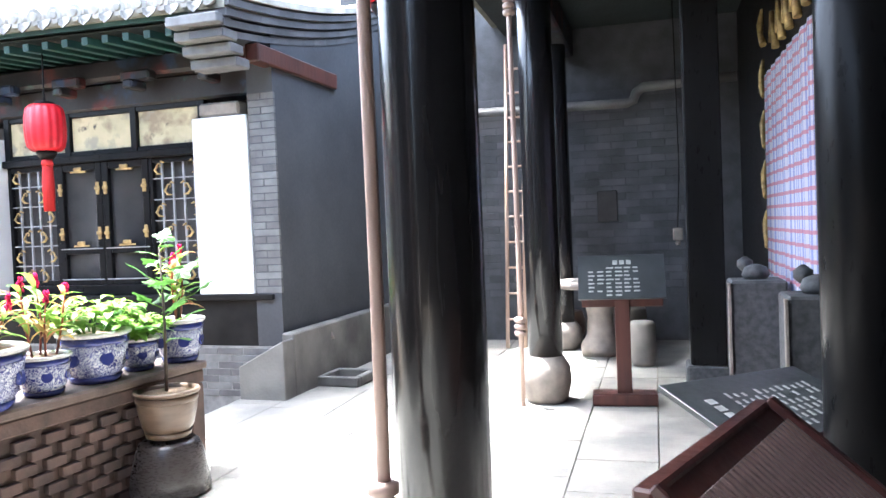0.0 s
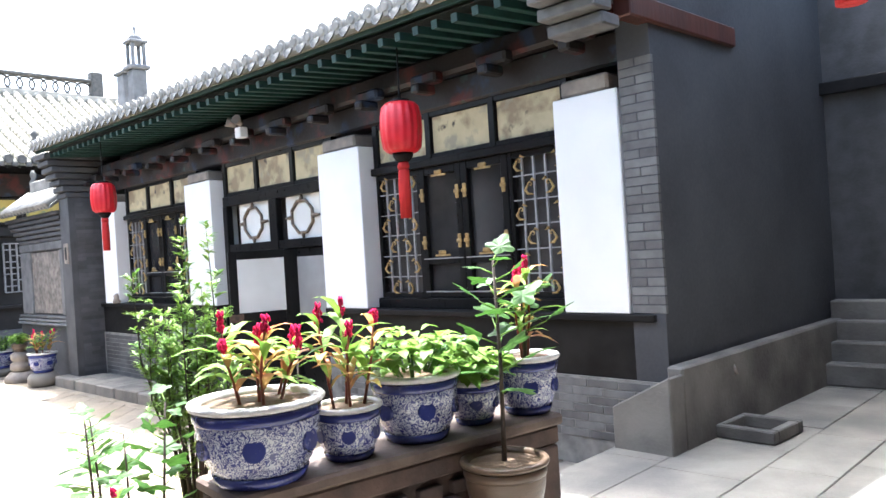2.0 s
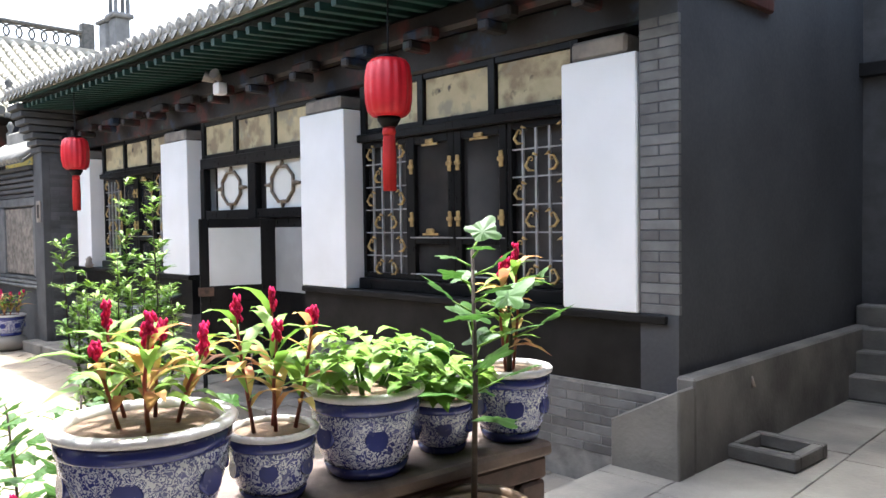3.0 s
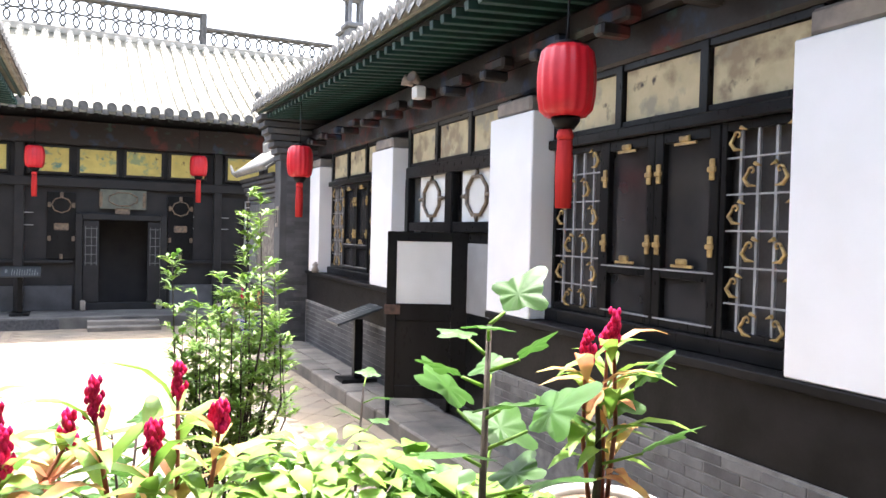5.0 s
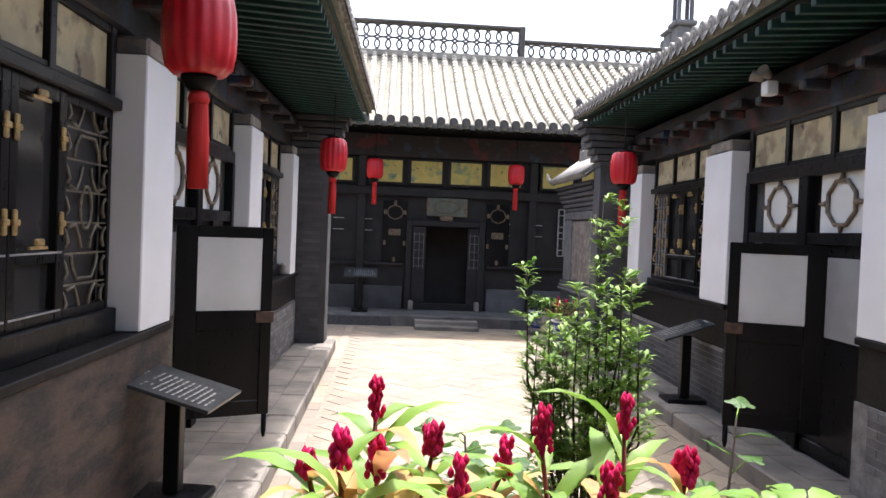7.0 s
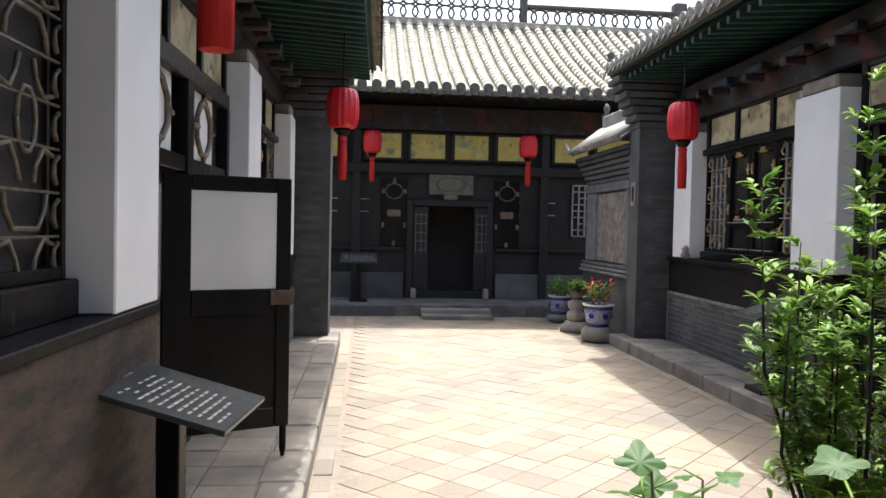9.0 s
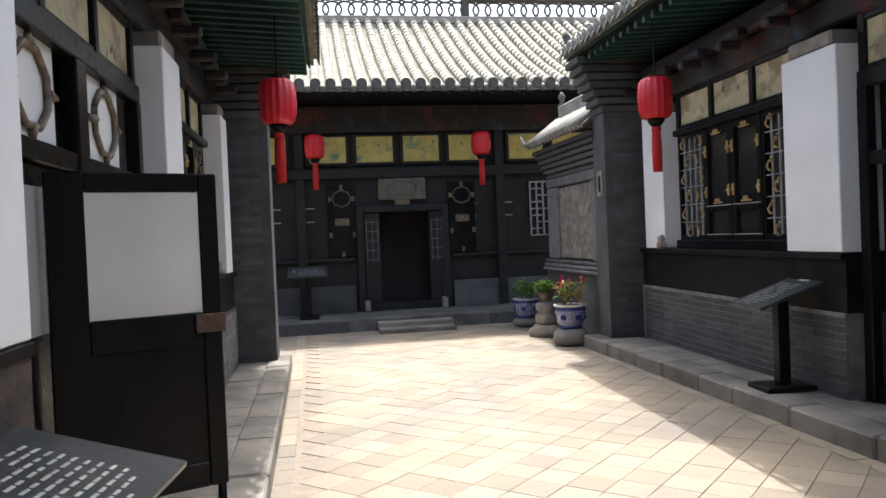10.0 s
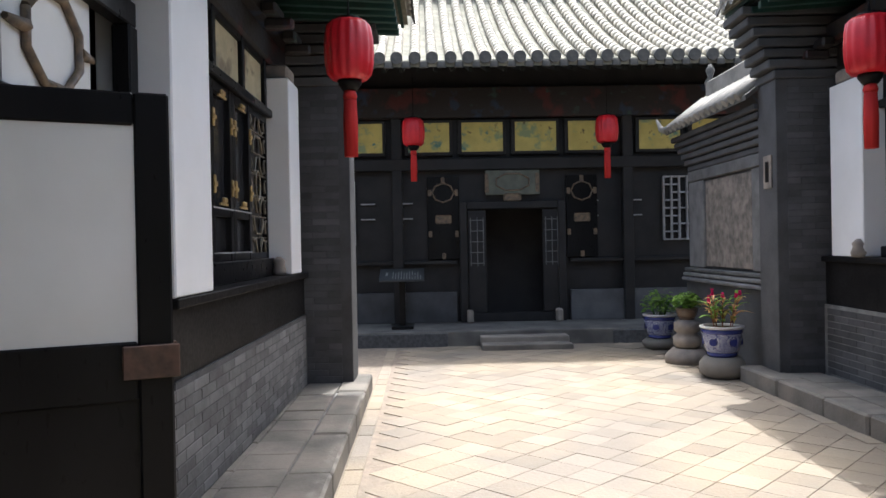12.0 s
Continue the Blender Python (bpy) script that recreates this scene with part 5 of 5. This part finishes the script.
def shrub(x, y, z, h, label):
    """A slender shrub of many thin upright shoots with small leaves."""
    t = thing("pomegranate_shrub", label, "shrub", pose(x, y, z))
    lv = B()
    for k in range(22):
        a = k * 2.4 + rnd.uniform(-0.4, 0.4)
        r = 0.05 + 0.25 * math.sqrt(k / 22)
        hh = h * rnd.uniform(0.6, 0.84)
        if k < 2:
            a, r, hh = (2.6, 0.2, h) if k == 0 else (0.4, 0.24, h * 0.98)
        bend = Vector((r * math.cos(a), r * math.sin(a), 0))
        pts = [Vector((0.04 * math.cos(a), 0.04 * math.sin(a), 0)), bend * 0.35 + Vector((0, 0, hh * 0.35)), bend * rnd.uniform(0.85, 1.1) + Vector((0, 0, hh * 0.68)), bend * rnd.uniform(0.8, 1.1) + Vector((0, 0, hh))]
        part("branch", tube(B(), pts, [0.012, 0.008, 0.005, 0.002], 5), BARK, t)
        for tw in range(30):
            f = rnd.uniform(0.15, 0.98) if tw % 8 == 0 else rnd.uniform(0.42, 1.0)
            s = min(int(f * 3), 2)
            c = pts[s].lerp(pts[s + 1], f * 3 - s)
            b_ = rnd.uniform(0, math.tau)
            tl = rnd.uniform(0.08, 0.2) * (1.3 - f)
            d = Vector((math.cos(b_), math.sin(b_), rnd.uniform(0.3, 1.6))).normalized()
            for i in range(11):
                q_ = c + d * tl * (0.2 + 0.8 * i / 10)
                e = b_ + (1.1 if i % 2 else -1.1) + rnd.uniform(-.5, .5)
                ln = rnd.uniform(0.032, 0.058)
                blade(lv, q_, q_ + Vector((ln * math.cos(e), ln * math.sin(e), ln * rnd.uniform(0.0, 0.8))), ln * 0.36, 0.1)
    tagged(part("foliage", lv, LEAF_SHRUB, t, "small fresh green leaves"), kind="stuff")


def herb(x, y, z, r, h, label):
    t = thing("leafy_plant", label, "plant", pose(x, y, z))
    g = B()
    for k in range(210):
        a = rnd.uniform(0, math.tau)
        rr = r * math.sqrt(rnd.random())
        c = Vector((rr * math.cos(a), rr * math.sin(a), h * rnd.uniform(0.25, 1.0) * (1 - 0.35 * (rr / r) ** 2)))
        b_ = a + rnd.gauss(0, 0.8)
        ln = rnd.uniform(0.05, 0.085)
        blade(g, c, c + Vector((ln * math.cos(b_), ln * math.sin(b_), ln * rnd.uniform(-0.3, 0.6))), ln * 0.75, 0.25, 0.1)
    tagged(part("foliage", g, LEAF_LIGHT, t), kind="stuff")
    s = B()
    for k in range(20):
        a = rnd.uniform(0, math.tau)
        tube(s, [(0.3 * r * math.cos(a), 0.3 * r * math.sin(a), 0), (0.7 * r * math.cos(a), 0.7 * r * math.sin(a), h * 0.6)], 0.005, 5)
    tagged(part("stalk_mass", s, LEAF, t), kind="stuff")


STEMRED = leafy("red_stem", (0.3, 0.07, 0.06), (0.2, 0.08, 0.04))
for x, yy, r, h in ((-2.66, 2.73, 0.235, 0.29), (-2.60, 3.08, 0.135, 0.205), (-2.58, 3.42, 0.19, 0.275), (-2.55, 3.74, 0.12, 0.19), (-2.47, 4.02, 0.155, 0.265)):
    pot(x, yy, WT, r, h, "blue-and-white glazed flower pot on the low wall")
celosia(-2.66, 2.73, WT + 0.27, 7, 0.3, 0.2, "celosia with crimson plumes and bronzed leaves in a large pot", 0.5)
celosia(-2.60, 3.08, WT + 0.195, 4, 0.36, 0.12, "celosia with crimson plumes and green leaves in a small pot", 0.5)
herb(-2.58, 3.42, WT + 0.25, 0.22, 0.2, "bushy bright green plant filling a pot")
herb(-2.55, 3.74, WT + 0.18, 0.15, 0.14, "small green plant in a pot")
celosia(-2.47, 4.02, WT + 0.25, 3, 0.44, 0.08, "tall celosia with crimson plume in a pot", 0.5)
fig(-2.44, 3.98, WT + 0.25, 0.25, 4, "low fig shoot with pale leaves beside the celosia")
fjar = thing("water_jar", "tall dark glazed jar standing upside down on the terrace", "jar", pose(-2.25, 3.57, TERRACE))
part("body", lathe(B(), [(0.2, 0), (0.215, 0.02), (0.21, 0.1), (0.18, 0.23), (0.16, 0.28), (0.14, 0.295)], 36), JAR, fjar)
pot(-2.25, 3.57, 0.29, 0.175, 0.26, "round brown glazed pot standing on a dark jar", CLAY)
fig(-2.25, 3.57, 0.53, 0.80, 20, "young fig tree with large lobed leaves in a brown pot", (-0.03, 0.04))
shrub(-5.0, 3.67, COURT + 0.02, 2.05, "slender green shrub with thin shoots growing in the courtyard")
for x, yy, h, n in ((-4.75, 2.95, 0.95, 18), (-4.3, 3.1, 1.05, 18), (-5.3, 3.2, 0.85, 14), (-4.55, 4.15, 1.15, 10), (-5.75, 3.55, 0.6, 8)):
    fig(x, yy, COURT, h, n, "fig shoot growing beside the flower wall", (rnd.uniform(-.08, .08), rnd.uniform(-.08, .08)))
celosia(-4.45, 2.9, COURT, 4, 0.72, 0.14, "celosia growing at the foot of the flower wall", 0.4)
herb(-4.6, 3.2, COURT, 0.35, 0.4, "low green plants at the foot of the flower wall")
bed = thing("planting_bed", "brick-edged bed of dry soil in the courtyard", "bed", kind=STRUCT)
part("soil", box(-5.9, -3.5, 2.85, 4.4, COURT - 0.02, COURT + 0.03, 0.02), SOIL, bed)

# pots by the spirit wall
for x, yy, r, h, zb in ((-15.6, 5.55, 0.22, 0.32, 0.14), (-13.4, 5.52, 0.22, 0.32, 0.22)):
    s = thing("pot_stone", "round grey stone under a flower pot", "stone", pose(x, yy, COURT))
    part("stone", lathe(B(), [(0.17, 0), (0.23, 0.05), (0.23, zb * 0.7), (0.18, zb)], 20), KERB, s)
    pot(x, yy, COURT + zb, r, h, "blue glazed flower pot by the screen wall")
herb(-15.6, 5.55, COURT + 0.42, 0.2, 0.36, "green shrub in a blue pot")
celosia(-13.4, 5.52, COURT + 0.5, 7, 0.42, 0.2, "celosia with red tips in a blue pot", 0.5)
gourd = thing("stacked_stone", "pale gourd-shaped stone pedestal", "stone", pose(-14.4, 5.5, COURT))
part("base", lathe(B(), [(0.26, 0), (0.27, 0.08), (0.18, 0.17)], 8), STONE, gourd)
part("drum", lathe(B(), [(0.12, 0.17), (0.16, 0.21), (0.16, 0.3), (0.11, 0.34), (0.15, 0.38), (0.15, 0.46), (0.1, 0.5)], 24), STONE, gourd)
pot(-14.4, 5.5, COURT + 0.5, 0.13, 0.14, "small brown pot on a stone pedestal", CLAY)
herb(-14.4, 5.5, COURT + 0.62, 0.12, 0.2, "small green plant in a brown pot")

# ---- small pieces of the setting: kerbs, pavers, bricks ----
for side, y_in, y_out in (("north", 7.0, 5.62), ("south", 0.6, 1.9)):
    led = thing("pavement_" + side, "raised stone ledge along the side wing with worn kerb stones", "pavement", kind=STRUCT)
    lo, hi = min(y_in, y_out), max(y_in, y_out)
    part("bed", box(-13.15, -3.1, lo + 0.02, hi - 0.02, COURT - 0.05, LEDGE - 0.02), MORTAR, led)
    x = -13.2
    while x < -3.15:
        w = min(rnd.uniform(0.55, 0.95), -3.12 - x)
        y0, y1 = (y_out, y_out + 0.26) if side == "north" else (y_out - 0.26, y_out)
        part("kerb_stone", box(x + 0.006, x + w - 0.006, y0 + rnd.uniform(-.012, .012), y1, COURT - 0.04, LEDGE + rnd.uniform(-.008, .004), 0.016), KERB, led)
        x += w
    slab = mesh("slab", box(-0.155, 0.155, -0.155, 0.155, -0.04, 0.0, 0.006), KERB)
    for i in range(31):
        for j in range(1 if side == "north" else 3):
            yy = (y_out + 0.42 + 0.316 * j) if side == "north" else (y_out - 0.42 - 0.316 * j)
            part("slab", slab, KERB, led, "", pose(-13.0 + 0.316 * i, yy, LEDGE + rnd.uniform(-.006, .002), rnd.uniform(-.5, .5), rnd.uniform(-.5, .5), 0))

court = thing("floor_courtyard", "sandy diagonal square pavers of the sunlit courtyard", "floor", kind=STRUCT)
S = 0.245
pm = mesh("paver", box(-S / 2 + 0.0018, S / 2 - 0.0018, -S / 2 + 0.0018, S / 2 - 0.0018, -0.05, 0, 0.0025), PAVER)
q = S / math.sqrt(2)
cells = []
for i in range(-80, 80):
    for j in range(-40, 40):
        if (i + j) % 2:
            continue
        x, yy = -9.5 + i * q, 3.8 + j * q
        if -16.2 < x < -3.0 and 1.95 + q * 0.7 < yy < 5.6 - q * 0.7:
            cells.append((x, yy))
verts, faces = [], []
n_part = 0
for x, yy in cells:
    z = COURT + rnd.uniform(-.0018, .001)
    if -10.6 < x < -6.6 and 2.0 < yy < 5.4 and n_part < 300:
        part("paver", pm, PAVER, court, "", pose(x, yy, z, rnd.uniform(-.15, .15), rnd.uniform(-.15, .15), 45 + rnd.uniform(-.3, .3)))
        n_part += 1
    else:
        h = q - 0.0026
        k = len(verts)
        jz = [z + rnd.uniform(-.001, .001) for _ in range(4)]
        verts += [(x + h, yy, jz[0]), (x, yy + h, jz[1]), (x - h, yy, jz[2]), (x, yy - h, jz[3])]
        verts += [(a, b_, COURT - 0.05) for a, b_ in ((x + h, yy), (x, yy + h), (x - h, yy), (x, yy - h))]
        faces += [(k, k + 1, k + 2, k + 3)] + [(k + e, k + 4 + e, k + 4 + (e + 1) % 4, k + (e + 1) % 4) for e in range(4)]
me = bpy.data.meshes.new("pavers")
me.from_pydata(verts, [], faces)
me.materials.append(PAVER)
o = new("pavers", me)
o.parent = court
tagged(o, kind="stuff")
edge = mesh("edge_paver", box(-0.15, 0.146, -0.06, 0.06, -0.05, 0, 0.005), PAVER)
x = -16.0
while x < -3.2:
    for yy in (1.97, 5.55):
        part("edge_paver", edge, PAVER, court, "", pose(x, yy, COURT + rnd.uniform(-.005, .003)))
    x += 0.3

# flagstones of the terrace
x = -3.1
row = 0
while x < 1.2:
    w = rnd.uniform(0.4, 0.62)
    yy = -1.0 + rnd.uniform(0, 0.4)
    while yy < 9.0:
        ln = rnd.uniform(0.5, 0.95)
        if not (x < -2.32 and yy < 2.34):
            part("flagstone", box(x + 0.003, min(x + w, 1.28) - 0.003, yy + 0.003, min(yy + ln, 9.03) - 0.003, TERRACE - 0.05, TERRACE + rnd.uniform(-.004, .002), 0.004), FLAG, terrace)
        yy += ln
    x += w


def bricks(parent, along, u0, u1, fixed, z0, z1, mt, out, bl=0.26, bh=0.062, limit=300, skip=None):
    """Courses of bricks on one face; along: 'x' or 'y'; out: the way that the face looks."""
    d = 0.03
    full = mesh("brick", box(-bl / 2 + 0.0035, bl / 2 - 0.0035, -d / 2, d / 2, -bh / 2 + 0.0035, bh / 2 - 0.0035, 0.003), mt)
    cut = mesh("brick", box(-bl / 4 + 0.0035, bl / 4 - 0.0035, -d / 2, d / 2, -bh / 2 + 0.0035, bh / 2 - 0.0035, 0.003), mt)
    n, r, z = 0, 0, z0 + bh / 2
    while z < z1 - bh * 0.4:
        u = u0
        first = r % 2
        while u < u1 - 0.02 and n < limit:
            short = first or u + bl > u1 + 0.01
            w = bl / 2 if short else bl
            if u + w <= u1 + 0.02:
                p = (u + w / 2, fixed + out * (-0.0105 + rnd.uniform(-.0015, .0015)), z) if along == "x" else (fixed + out * (-0.0105 + rnd.uniform(-.0015, .0015)), u + w / 2, z)
                part("brick", cut if short else full, mt, parent, "", pose(*p, 0, 0, (0 if along == "x" else 90) + rnd.uniform(-.3, .3)))
                n += 1
            u += w
            first = 0
        z += bh
        r += 1


bricks(wall_n, "x", 2.9, 6.4, -0.012, -0.05, 0.40, BRICK, 1, limit=150)
bricks(wall_n, "x", 8.9, 12.7, -0.012, LEDGE, 0.40, BRICK_DARK, 1, limit=220)
bricks(wall_s, "x", -12.7, -8.4, -0.012, LEDGE, 0.40, BRICK, 1, limit=260)
bricks(gable, "x", 2.75, 3.01, -0.02, 0.86, 2.6, BRICK, 1, limit=80)
bricks(wall_n, "y", -0.2, 0.42, 12.73, LEDGE, 2.5, BRICK_DARK, -1, limit=200)
bricks(wall_s, "y", -0.2, 0.42, -12.78, LEDGE, 2.5, BRICK_DARK, 1, limit=200)
bricks(passage, "x", -1.9, 1.2, 9.05, 0.5, 3.3, BRICK_DARK, -1, limit=290, bl=0.3, bh=0.085)
